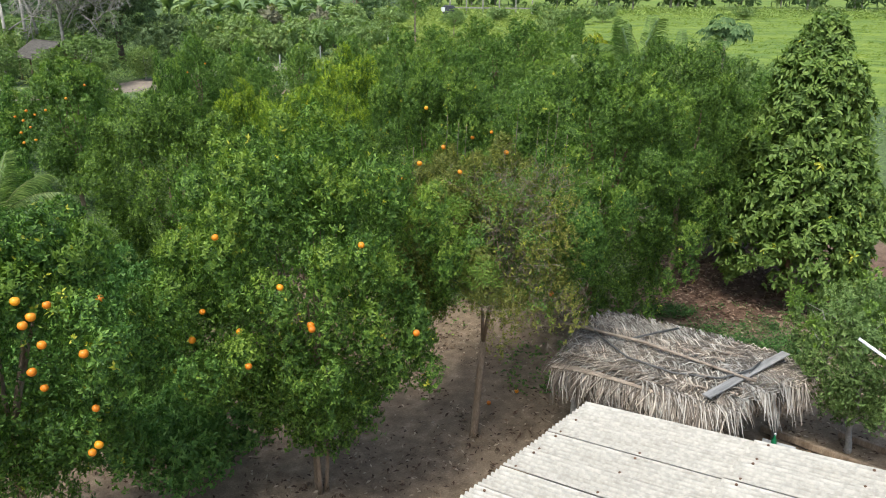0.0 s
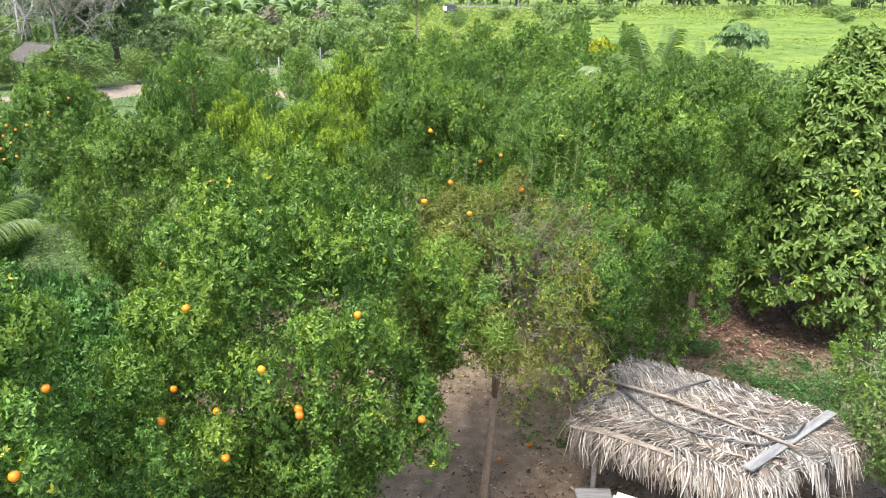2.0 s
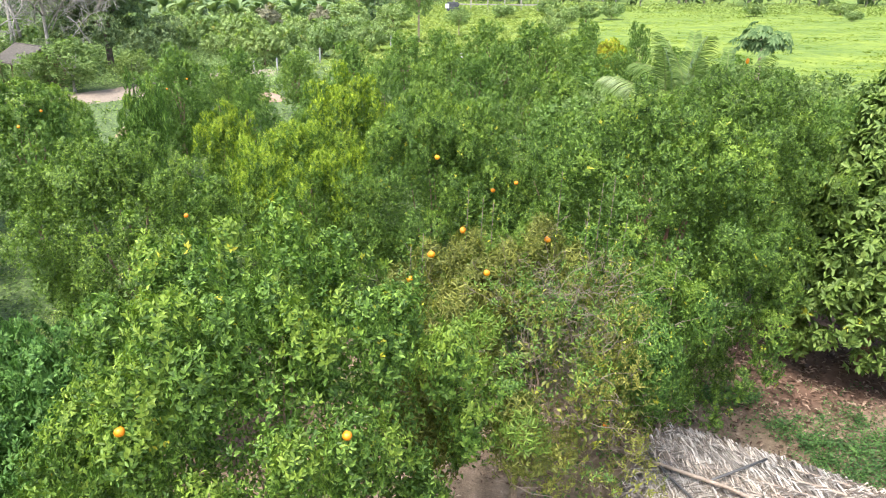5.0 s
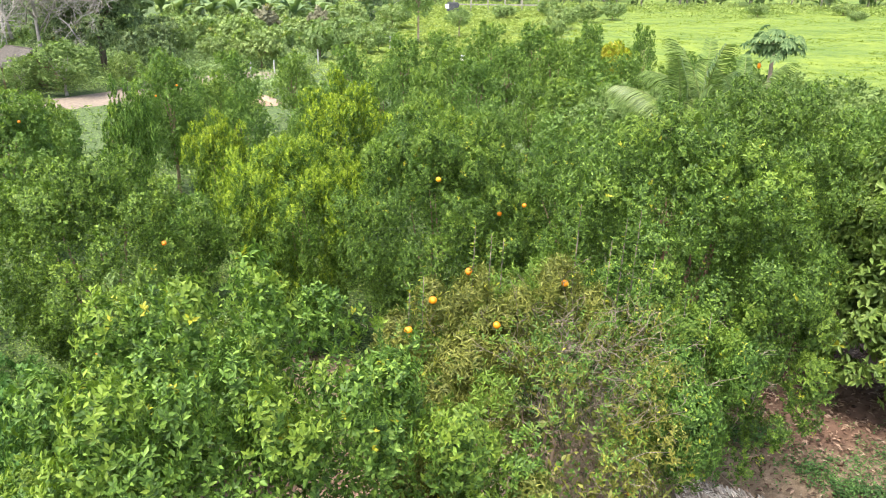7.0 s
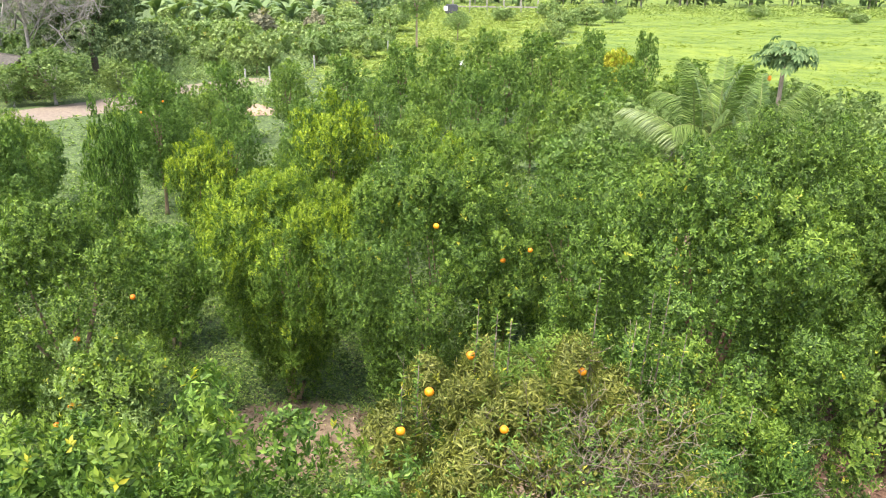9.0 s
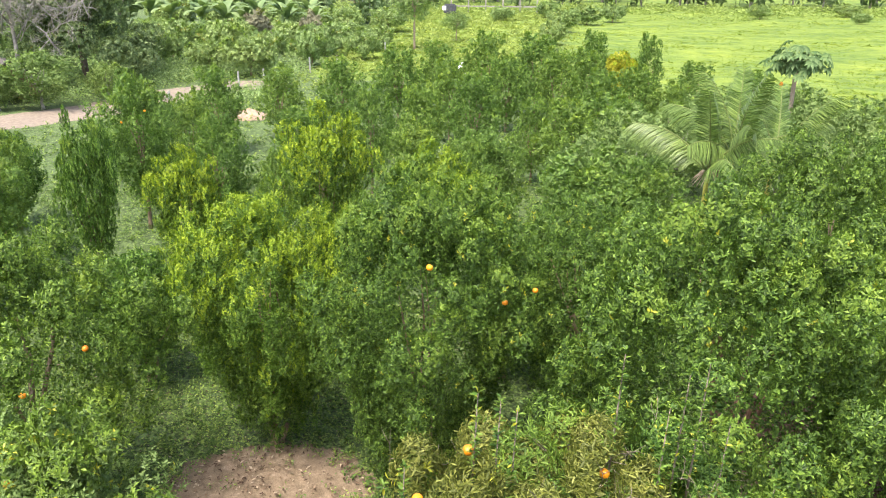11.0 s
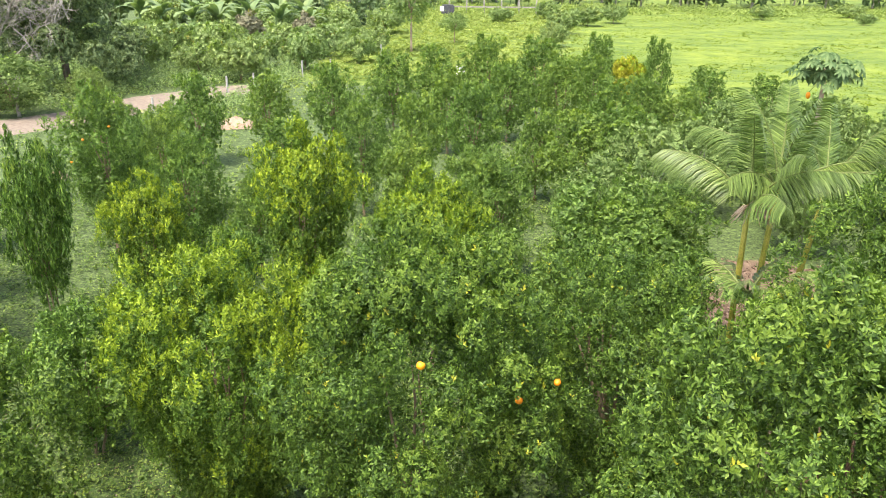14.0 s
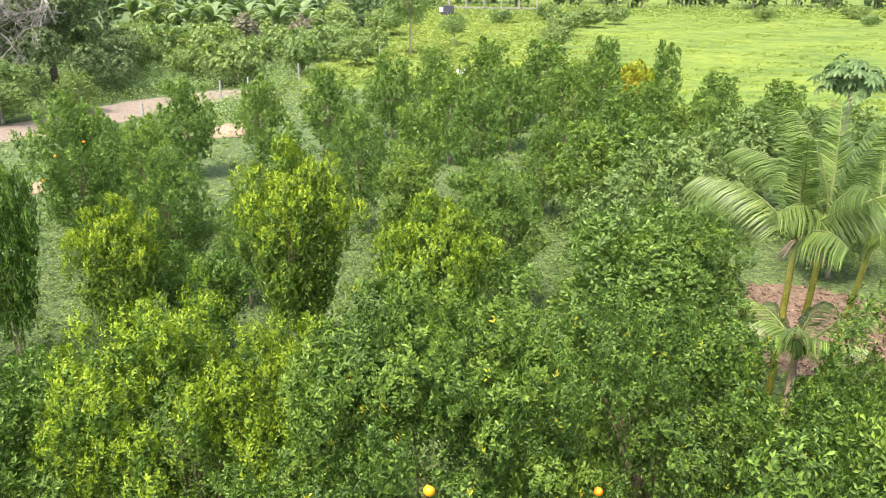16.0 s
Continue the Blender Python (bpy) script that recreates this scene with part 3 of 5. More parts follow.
def shelter_weeds(x, y):
    """Weed patches on the bare ground behind the shelter."""
    band = smooth(x, 5.5, 6.4) * (1 - smooth(y - 0.12 * (x - 6), 15.9, 16.6)) * (0.35 + 0.65 * (np.sin(x * 2.3 + 1) * np.sin(y * 2.6 + 0.5 * x) > -0.2)) * smooth(y + 0.3 * np.sin(3 * x), 13.5, 14.6) * (1 - smooth(x + 0.3 * np.sin(4 * y), 7.6, 8.8))
    clump = 1 - smooth(np.hypot((x - 5.5) / 0.9, (y - 17.1) / 0.45), 0.5, 1.0)
    return np.clip(0.75 * band + 0.8 * clump + 0.02, 0, 1)


leafy_weeds(5, 11000, (2.6, 9.0, 13.2, 17.6), shelter_weeds, 0.15, 0.055, WEED_DEEP, "low green weeds growing behind the thatched shelter")
leafy_weeds(6, 130, (1.3, 3.0, 13.0, 15.2), lambda x, y: 0.5 + 0 * x, 0.2, 0.09, WEED, "low green weeds under the orange trees")
tufts("pasture_grass", 7, 42000, (-2, 110, 50, 205), lambda x, y: pasture(x, y) * np.clip(75 / y, 0.25, 1), 0.2, 0.06, 3, FIELD, "bright yellow-green pasture grass in the open field", 1.1, rise=0.4)
tufts("pasture_grass", 17, 5000, (0, 110, 52, 205), lambda x, y: pasture(x, y) * (np.sin(x * 0.16 + 0.5 * np.sin(y * 0.11)) * np.sin(y * 0.33 + 0.08 * x) > 0.25) * np.clip(90 / y, 0.3, 1), 0.3, 0.07, 7, FIELD, "taller clumps of yellow-green pasture grass", 1.0, rise=0.5)
tufts("tall_grass", 8, 16000, (-25, 60, 64, 200), lambda x, y: tall_grass(x, y) * 0.8, 0.6, 0.1, 6, PALE, "tall pale green grass along the field edge", 0.9, rise=0.5)

# ---- near orange trees ----
GREEN = [LEAF, YOUNG, YELLOW]
DARK = [LEAF_DARK, YOUNG, YELLOW]
FAR_HAZE = [LEAF_FAR_HAZE, YOUNG, YELLOW]
LIMES = [LIME_LOW, LIME, YELLOW]

citrus(11, -1.85, 10.2, 4.3, 0.65, 5.65, 15500, 9, 0.056, GREEN, "large leafy orange tree with ripe fruit on bare soil", 0.2, 0.01, 30, stems=3, radius=0.04, lean=(0.05, -0.1), full=False, foot=0.2,
       oranges=[(-0.94, 8.70, 4.60), (-0.26, 8.18, 3.69), (-1.81, 8.07, 4.30), (-2.50, 8.72, 3.42), (-1.53, 8.32, 3.71), (-2.63, 8.49, 4.75), (-2.95, 8.74, 3.68), (-3.10, 8.69, 3.31), (-2.24, 8.06, 3.29), (-1.49, 8.17, 3.73)])
citrus(12, -5.2, 8.0, 4.1, 1.3, 5.3, 12000, 9, 0.057, GREEN, "leafy orange tree heavy with ripe oranges", 0.16, 0.02, 28, lean=(0.2, -0.3), full=False,
       oranges=[(-3.87, 6.42, 4.82), (-3.77, 6.45, 4.65), (-3.70, 6.18, 4.69), (-3.57, 6.20, 4.49), (-3.77, 6.75, 4.64), (-3.64, 7.56, 4.36), (-3.70, 6.19, 4.22), (-3.88, 6.65, 3.79), (-3.24, 6.27, 4.37), (-3.45, 6.74, 3.51), (-3.38, 6.55, 3.21), (-3.48, 6.59, 3.09), (-4.41, 6.19, 4.14)])
citrus(14, 3.4, 15.9, 4.5, 0.5, 6.15, 17500, 9, 0.053, DARK, "broad dense green orange tree beside the shelter", 0.14, 0.01, 30, foot=0.72, bark=BARK_RED, radius=0.1, lean=(-0.1, -0.2), fork=(-0.05, 0, 1.9), full=False)
tall = citrus(15, -0.55, 18.7, 3.8, 0.2, 5.75, 17000, 9, 0.050, DARK, "tall dense dark-green orange tree with few fruits", 0.2, 0.012, 32, stems=3, radius=0.05, limb_count=3, lean=(0.2, -0.1), full=False, shoot=0.17, upright=0.9)
fruits(tall, [(-0.33, 16.8, 4.95), (0.72, 17.45, 4.18), (1.17, 17.7, 4.26)], np.random.default_rng(150))
citrus(16, -3.3, 20.2, 3.3, 0.2, 4.8, 16000, 8, 0.051, LIMES, "bushy orange tree with bright yellow-green new leaves", 0.44, 0.0, 46, True, stems=3, full=False, radius=0.06, upright=1.1, shoot=0.24)
citrus(17, 2.6, 20.7, 3.6, 0.4, 4.8, 8800, 8, 0.056, DARK, "wide dark-green orange tree in the orchard", 0.08, 0.02, 26, stems=2, radius=0.06, full=False)
citrus(18, -6.6, 18.0, 4.2, 0.3, 5.0, 9800, 9, 0.058, DARK, "dense dark-green orange tree with some fruit", 0.05, 0.0, 28, stems=2, radius=0.07, full=False,
       oranges=[(-4.73, 16.39, 3.95), (-5.6, 16.3, 3.3)])
citrus(19, 6.1, 18.9, 3.6, 1.35, 6.2, 9500, 8, 0.055, DARK, "dense shaded orange tree over reddish soil", 0.05, 0.0, 24, foot=0.65, lean=(-0.2, 0.3), radius=0.08, full=False)

citrus(20, -4.4, 14.6, 1.9, 0.5, 4.15, 5500, 8, 0.058, [GREY, YOUNG, YELLOW], "small pale orange tree with some yellow leaves", 0.3, 0.05, 24, radius=0.04, full=False, slim=0.42, oranges=[(-4.95, 14.66, 3.18), (-5.31, 14.87, 2.76)])

# the sallow tree: sparse, half dry, with bare twigs
rng = np.random.default_rng(21)
sal = thing("orange_tree", 0.64, 11.75, 0, "sparse sallow orange tree with bare grey twigs and few fruits", "orange tree", "orange trees of the orchard")
C, R = lobes_of(rng, 4.2, 1.9, 4.85, 26, lean=(0.6, 0.9), foot=0.55)
trunk_of(sal, rng, (0.12, 0.15, 1.75), 0.065, BARK)
limbs(sal, rng, C, (0.12, 0.15, 1.75), 0.032, 4, BARK, 0.5)
SAL_FRUIT = [(0.31, 11.85, 4.74), (0.05, 12.86, 4.92), (-0.6, 12.1, 4.55), (1.1, 12.6, 4.9), (-0.35, 12.5, 4.72), (1.9, 12.0, 2.6)]
loc = [tuple(Vector(p) - Vector((0.64, 11.75, 0))) for p in SAL_FRUIT]
green = (C[:, 0] > 1.0) | ((C[:, 2] < 3.6) & (C[:, 0] > 0.2))
sparse = (np.abs(C[:, 0] - 0.75) < 0.75) & (C[:, 1] < 1.0) & (C[:, 2] < 4.5)
heart = np.arange(len(C)) == len(C) - 1
dry_c = (~green & ~sparse) | heart
put("crown", crown("crown", rng, C[dry_c], R[dry_c], 9500, 8, 0.070, [DRY, YOUNG, YELLOW], 0.12, 0.01, False, 0.75, 0.2, loc, 0.24, droop=0.25, fill=0.04, spread=1.2), sal, label="olive-yellow narrow drooping leaves")
green_c = (green & ~sparse) | heart
put("crown", crown("crown", rng, C[green_c], R[green_c], 9000, 8, 0.048, [LEAF, YOUNG, YELLOW], 0.26, 0.04, False, 0.9, 0.22, loc, 0.4, fill=0.04), sal, label="greener leaves with yellow shoots")
thin_c = sparse | heart
put("crown", crown("crown", rng, C[thin_c], R[thin_c], 2700, 7, 0.046, [DRY, LEAF, YELLOW], 0.3, 0.01, False, 0.8, 0.2, loc, 0.35, fill=0.02), sal, label="thin leaves among bare twigs")
# tangled bare twigs, most of them in the middle of the crown
tw = []
for i in range(900):
    mid_w = rng.random() < 0.72
    a = Vector((rng.normal() * 0.42 + 0.65, rng.normal() * 0.4 + 0.3, rng.uniform(2.3, 4.6))) if mid_w else Vector(C[rng.integers(len(C) - 1)]) + Vector(rng.normal(size=3) * 0.15)
    d = (Vector((a.x - 0.4, a.y - 0.4, 1.3)).normalized() + Vector(rng.normal(size=3) * 0.5)).normalized()
    ln = rng.uniform(0.2, 0.6)
    pts = [a]
    for k in range(4):
        d = (d + Vector(rng.normal(size=3) * 0.28) + Vector((0, 0, -0.06 * k))).normalized()
        pts.append(pts[-1] + d * ln * 0.25)
    tw.append((pts, [0.0045, 0.004, 0.003, 0.0025, 0.0015]))
    for k in range(2):
        q = pts[rng.integers(1, 4)]
        d2 = (d + Vector(rng.normal(size=3) * 0.8)).normalized()
        tw.append(([q, q + d2 * ln * 0.16 + Vector(rng.normal(size=3) * 0.02), q + d2 * ln * 0.34], [0.004, 0.003, 0.0015]))
tagged(put("dry_wood", tubes("dry_wood", tw, TWIG, 3), sal, label="bare grey-brown twigs"), kind="stuff")
fruits(sal, SAL_FRUIT, rng)
# upright leafy whips over it
for wx, wy, top in ((0.06, 12.77, 5.5), (0.25, 12.9, 5.35), (0.38, 12.85, 5.3), (1.28, 13.2, 5.62), (1.8, 13.1, 5.5), (1.95, 13.1, 5.6), (2.1, 12.9, 5.15), (2.45, 12.7, 4.75), (2.68, 12.5, 4.6), (1.6, 12.9, 5.3), (-0.5, 12.5, 5.0), (-0.65, 12.4, 4.9)):
    w0 = Vector((wx - 0.64, wy - 11.75, top - 1.3))
    v, f_ = tube_data([w0, w0 + Vector((0.03, 0.02, 0.6)), w0 + Vector((0.05, 0, 1.3))], [0.012, 0.009, 0.004], 5)
    put("whip", mesh("whip", v, f_, TWIG), sal)
    n = 110
    k = rng.random(n)
    P = np.stack([w0.x + 0.05 * k, np.full(n, w0.y), w0.z + 0.15 + 1.2 * k], -1)
    put("whip_leaves", blades("whip_leaves", P, rng.normal(size=(n, 3)) * np.array([1, 1, 0.4]) + np.array([0, 0, 0.6]), np.tile([0, 0, 1.0], (n, 1)) + rng.normal(size=(n, 3)) * 0.3, rng.uniform(0.045, 0.08, n), rng.uniform(0.018, 0.03, n), [LEAF, YOUNG, YELLOW], rng.choice(3, n, p=[0.35, 0.57, 0.08])), sal)

# ---- orchard trees further off ----
rng = np.random.default_rng(31)
t_lime = citrus(41, -3.2, 27.0, 2.5, 0.9, 5.0, 5200, 7, 0.075, LIMES, "upright orange tree with bright yellow-green leaves", 0.62, 0, 34, True, full=False, radius=0.05, upright=1.1, shoot=0.26)
repeat(t_lime, rng, [(-7.0, 27.1, 0.78, 0.75), (-0.3, 25.6, 0.88, 0.95)], "small orange tree with yellow-green new leaves")
t_round = citrus(42, -1.0, 32.3, 2.3, 0.15, 3.95, 3300, 6, 0.082, FAR_HAZE, "small rounded green orange tree among weeds", 0.12, 0, 22, full=False, radius=0.045, foot=0.6)
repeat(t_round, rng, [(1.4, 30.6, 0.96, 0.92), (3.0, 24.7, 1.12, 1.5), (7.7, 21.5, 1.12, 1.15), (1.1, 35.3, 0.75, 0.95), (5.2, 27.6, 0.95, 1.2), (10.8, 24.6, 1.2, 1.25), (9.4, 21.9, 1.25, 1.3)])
t_col = citrus(43, -10.3, 33.0, 2.9, 0.75, 5.1, 3600, 6, 0.084, FAR_HAZE, "upright dark-green orange tree with a bare trunk", 0.14, 0, 26, full=False, upright=1.0, radius=0.06,
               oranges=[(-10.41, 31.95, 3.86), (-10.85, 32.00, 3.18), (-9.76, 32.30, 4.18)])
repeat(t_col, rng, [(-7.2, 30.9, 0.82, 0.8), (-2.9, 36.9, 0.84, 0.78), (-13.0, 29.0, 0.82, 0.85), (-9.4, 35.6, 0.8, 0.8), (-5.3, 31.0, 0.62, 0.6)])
t_far = citrus(47, -11.0, 44.5, 2.6, 0.08, 4.05, 1400, 6, 0.12, FAR_HAZE, "dark-green orange tree in the far orchard rows", 0.22, 0, 24, full=False, upright=1.0, radius=0.06, foot=0.6)
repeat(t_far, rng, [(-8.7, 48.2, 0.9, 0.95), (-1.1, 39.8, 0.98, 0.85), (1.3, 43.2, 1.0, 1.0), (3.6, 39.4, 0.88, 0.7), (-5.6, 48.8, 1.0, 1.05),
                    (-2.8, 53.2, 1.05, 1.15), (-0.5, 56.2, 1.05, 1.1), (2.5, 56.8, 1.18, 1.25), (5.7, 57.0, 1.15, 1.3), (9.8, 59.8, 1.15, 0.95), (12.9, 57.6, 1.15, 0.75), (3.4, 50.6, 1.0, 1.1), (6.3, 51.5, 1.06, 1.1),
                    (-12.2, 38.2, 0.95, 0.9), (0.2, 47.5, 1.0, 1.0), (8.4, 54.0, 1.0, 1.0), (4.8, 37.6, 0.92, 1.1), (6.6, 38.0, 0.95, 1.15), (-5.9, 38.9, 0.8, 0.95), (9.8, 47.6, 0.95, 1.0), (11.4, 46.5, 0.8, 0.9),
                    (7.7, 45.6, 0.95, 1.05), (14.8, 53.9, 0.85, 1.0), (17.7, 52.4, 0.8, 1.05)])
citrus(44, -12.3, 25.4, 3.3, 0.5, 4.85, 4800, 7, 0.085, FAR_HAZE, "wide orange tree with clusters of ripe oranges", 0.22, 0, 24, full=False,
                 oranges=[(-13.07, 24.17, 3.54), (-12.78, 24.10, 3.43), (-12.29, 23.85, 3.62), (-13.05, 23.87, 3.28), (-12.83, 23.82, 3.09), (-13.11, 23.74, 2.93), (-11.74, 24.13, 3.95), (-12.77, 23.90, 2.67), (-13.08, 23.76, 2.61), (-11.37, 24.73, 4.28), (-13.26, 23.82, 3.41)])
low = citrus(45, -6.5, 22.4, 2.5, 0.25, 2.85, 2400, 7, 0.08, GREEN, "low bushy orange tree with bare lower twigs", 0.1, 0, 20, full=False, stems=3, radius=0.035)
repeat(low, rng, [(-4.4, 24.0, 0.7, 0.7), (-5.6, 28.2, 0.9, 0.9), (-1.6, 22.6, 0.6, 0.7), (1.2, 22.7, 1.1, 1.0), (-13.6, 22.2, 1.1, 1.2), (-15.6, 26.6, 1.2, 1.2), (-11.6, 19.8, 0.9, 1.0), (-18.0, 31.0, 1.2, 1.3), (-14.8, 32.8, 1.1, 1.0)])
repeat(low, rng, [(-9.75, 27.7, 1.62, 0.68)], "slender upright orange tree leafy almost to the ground")
repeat(low, np.random.default_rng(7), [(6.0, 22.0, 1.12, 0.85)], "low dark-green orange tree in front of the palms")
citrus(46, 10.6, 55.3, 1.7, 0.6, 3.95, 900, 7, 0.16, [YELLOW, LIME, YELLOW], "small orange tree with yellow sick leaves", 0.3, 0.5, 20, full=False)

# grey-green guava-like trees by the palm
gua = citrus(51, 6.4, 33.6, 3.4, 0.1, 4.1, 1000, 7, 0.15, [GREY, YOUNG, YELLOW], "loose grey-green fruit tree beside the palm", 0.1, 0, 22, full=False, name="fruit_tree", category="fruit tree", group="grey-green fruit trees", slim=0.4, upright=0.2, bark=PALE_BARK)
repeat(gua, rng, [(4.6, 31.2, 0.9, 0.95), (11.4, 40.4, 0.95, 1.1), (13.8, 40.4, 0.95, 1.0), (9.2, 37.6, 0.9, 1.0), (16.5, 43.0, 0.9, 1.1), (11.5, 33.5, 0.9, 1.0), (-25.4, 56.2, 0.85, 1.35), (13.7, 36.7, 0.95, 0.85), (12.2, 36.9, 0.85, 0.8), (15.3, 36.6, 0.9, 0.8), (13.4, 28.5, 1.0, 1.1), (15.5, 33.0, 1.0, 1.1), (16.8, 37.5, 0.95, 1.1), (-33.0, 59.5, 0.85, 1.0), (-27.7, 55.4, 0.62, 0.8), (-31.2, 55.8, 0.62, 0.9), (-22.6, 59.5, 0.6, 0.9)])

# ---- broad-leaved tree ----
rng = np.random.default_rng(61)
broad = thing("broad_leaved_tree", 8.9, 18.4, 0, "tall conical tree covered with large glossy leaves", "tree")
C, R = [], []
def broad_profile(h):
    return 1.95 * max(0.02, 1 - h ** 2.6) ** 0.62 * (0.9 + 0.12 * math.sin(7 * h))


for i in range(130):
    h = (i + 0.5) / 130
    a = i * 2.39996
    r = rng.uniform(0.28, 0.46)
    rad = max(0, broad_profile(h) - r * 0.6) * (rng.uniform(0.86, 1.04) if h < 0.85 else math.sqrt(rng.uniform(0, 1)))
    C.append((math.cos(a) * rad, math.sin(a) * rad, 0.5 + 6.1 * h))
    R.append((r, r, r * 0.9))
C.append((0, 0, 3.2))
R.append((1.6, 1.6, 2.6))
C, R = np.array(C), np.array(R)
trunk_of(broad, rng, (0, 0, 4.5), 0.12, BARK_RED)
limbs(broad, rng, C, (0, 0, 2.0), 0.05, 8, BARK_RED)
put("crown", crown("crown", rng, C, R, 5600, 7, 0.16, [BROAD, BROAD, YELLOW], 0.1, 0.008, True, 0.25, 0.06, (), 0.4, 0.3, 0.3, fill=0.3, spread=1.1, thin=True), broad, label="large glossy oval leaves")
# separate leaves on the side towards the orchard
n = 220
one = blades("leaf", np.zeros((1, 3)), np.array([[1.0, 0, -0.25]]), np.array([[0, 0, 1.0]]), np.array([0.16]), np.array([0.066]), BROAD)
for i in range(n):
    h = rng.uniform(0.05, 0.9)
    a = rng.uniform(radians(180), radians(310))
    rad = broad_profile(h) * 1.06
    put("leaf", one, broad, pose(math.cos(a) * rad, math.sin(a) * rad, 0.7 + 6.0 * h, rng.uniform(-25, 25), rng.uniform(5, 50), math.degrees(a) + rng.uniform(-70, 70)))

# ---- rounded bush by the shelter ----
bush = citrus(62, 7.1, 11.35, 2.7, 0.35, 2.95, 5200, 8, 0.06, [GREY, YOUNG, YELLOW], "rounded grey-green bush with fine leaves and thin twigs", 0.06, 0, 26, name="bush", category="bush", group="", radius=0.05, full=False, upright=0.3, shoot=0.2, slim=0.42, bark=PALE_BARK)
rng = np.random.default_rng(63)
tw = []
for i in range(160):
    a_ = rng.uniform(0, 6.28)
    a = Vector((math.cos(a_) * rng.uniform(0.1, 0.9), math.sin(a_) * rng.uniform(0.1, 0.9), rng.uniform(1.6, 2.5)))
    e = a + Vector((rng.normal() * 0.15, rng.normal() * 0.15, rng.uniform(0.1, 0.3)))
    tw.append(([a, a.lerp(e, 0.5), e], [0.006, 0.005, 0.002]))
tagged(put("dry_wood", tubes("dry_wood", tw, PALE_BARK, 3), bush, label="thin pale twigs"), kind="stuff")

# weeds and shrubs under the front trees
sh = citrus(64, -3.85, 10.0, 2.5, 0.05, 1.6, 1300, 9, 0.085, [FEATHER, FEATHER, YELLOW], "low blue-green shrub with fine leaves under orange trees", 0.2, 0, 20, name="shrub", category="shrub", group="shrubs", radius=0.02, upright=0.4, full=False)
repeat(sh, rng, [(-6.6, 11.6, 1.0, 1.1), (-4.6, 11.4, 0.8, 0.9), (-8.4, 13.6, 1.4, 1.2), (-6.4, 13.9, 1.3, 1.1), (-5.6, 12.9, 1.1, 1.0), (-8.9, 11.6, 1.2, 1.2), (-7.6, 15.3, 1.3, 1.0)])


# ---- palms ----
def frond(name, length, leaflets, leaf_len, droop, leafm, stalk, rng, sag=0.9, width=0.035, arch=1.0):
    """One palm leaf along +x from the origin: arching stalk and hanging leaflets."""
    def at_(k):
        return Vector((length * (k - 0.12 * droop * k * k), 0, length * (0.42 * arch * k - 0.5 * droop * k * k)))
    pts = [at_(k) for k in np.linspace(0, 1, 9)]
    V, F = tube_data(pts, np.linspace(0.028, 0.005, 9), 5)
    nst = len(F)
    P, D, U, L = [], [], [], []
    for i in range(leaflets):
        k = 0.14 + 0.85 * i / (leaflets - 1)
        p, tn = at_(k), (at_(min(1, k + 0.02)) - at_(k - 0.02)).normalized()
        for s_ in (-1, 1):
            side = Vector((0, s_, 0))
            d = side * 0.55 + tn * 0.5 + Vector((0, 0, -0.3 * sag)) + Vector(rng.normal(size=3) * 0.05)
            P.append(p), D.append(d), U.append(Vector((0, 0, 1)) + side * 0.2), L.append(leaf_len * (0.45 + 0.75 * math.sin(math.pi * (0.15 + 0.75 * k))))
    # each leaflet: two bent pieces
    me = bpy.data.meshes.new(name)
    VV, FF = list(V), list(F)
    for p, d, u, l in zip(P, D, U, L):
        d = d.normalized()
        s2 = d.cross(u).normalized() * width / 2
        m1 = p + d * l * 0.5
        e1 = m1 + (d * 0.72 + Vector((0, 0, -0.75 * sag))).normalized() * l * 0.5
        o = len(VV)
        VV += [p - s2 * 0.6, p + s2 * 0.6, m1 - s2, m1 + s2, e1]
        FF += [(o, o + 1, o + 3, o + 2), (o + 2, o + 3, o + 4)]
    return mesh(name, VV, FF, [leafm, stalk], idx=[1] * nst + [0] * (len(FF) - nst))


rng = np.random.default_rng(71)
fr = [frond("frond", 2.35, 64, 0.62, d_, PALM, RIB, rng, sag, 0.022) for d_, sag in ((0.8, 2.0), (1.0, 2.6), (0.65, 1.5))]
fr_small = frond("frond", 1.2, 28, 0.42, 0.9, PALM, RIB, rng, 1.2, 0.026)


def feather_palm(x, y, stems, label, scale=0.94):
    palm = thing("palm", x, y, 0, label, "palm", "palms")
    for sx, sy, h, count, tilt in stems:
        v, f_ = tube_data([(sx * 0.6, sy * 0.6, -0.1), (sx * 0.7, sy * 0.7, h * 0.35), (sx * 0.9, sy * 0.9, h * 0.75), (sx, sy, h)], [0.085, 0.062, 0.056, 0.05], 9)
        put("trunk", mesh("trunk", v, f_, PALM_STEM), palm)
        for i in range(count):
            put("frond", fr[i % 3], palm, pose(sx, sy, h - 0.05, 0, -tilt[i % len(tilt)], i * 360 / count + rng.uniform(-16, 16)) @ Matrix.Diagonal((scale,) * 3 + (1,)))
    return palm


palm = feather_palm(5.75, 24.2, [(-0.12, -0.25, 4.5, 8, (15, 36, 60)), (0.5, 0.05, 4.75, 10, (14, 36, 60)), (1.75, 0.7, 4.4, 9, (8, 32, 52))], "clump of feather palms with green fronds and yellow stems")
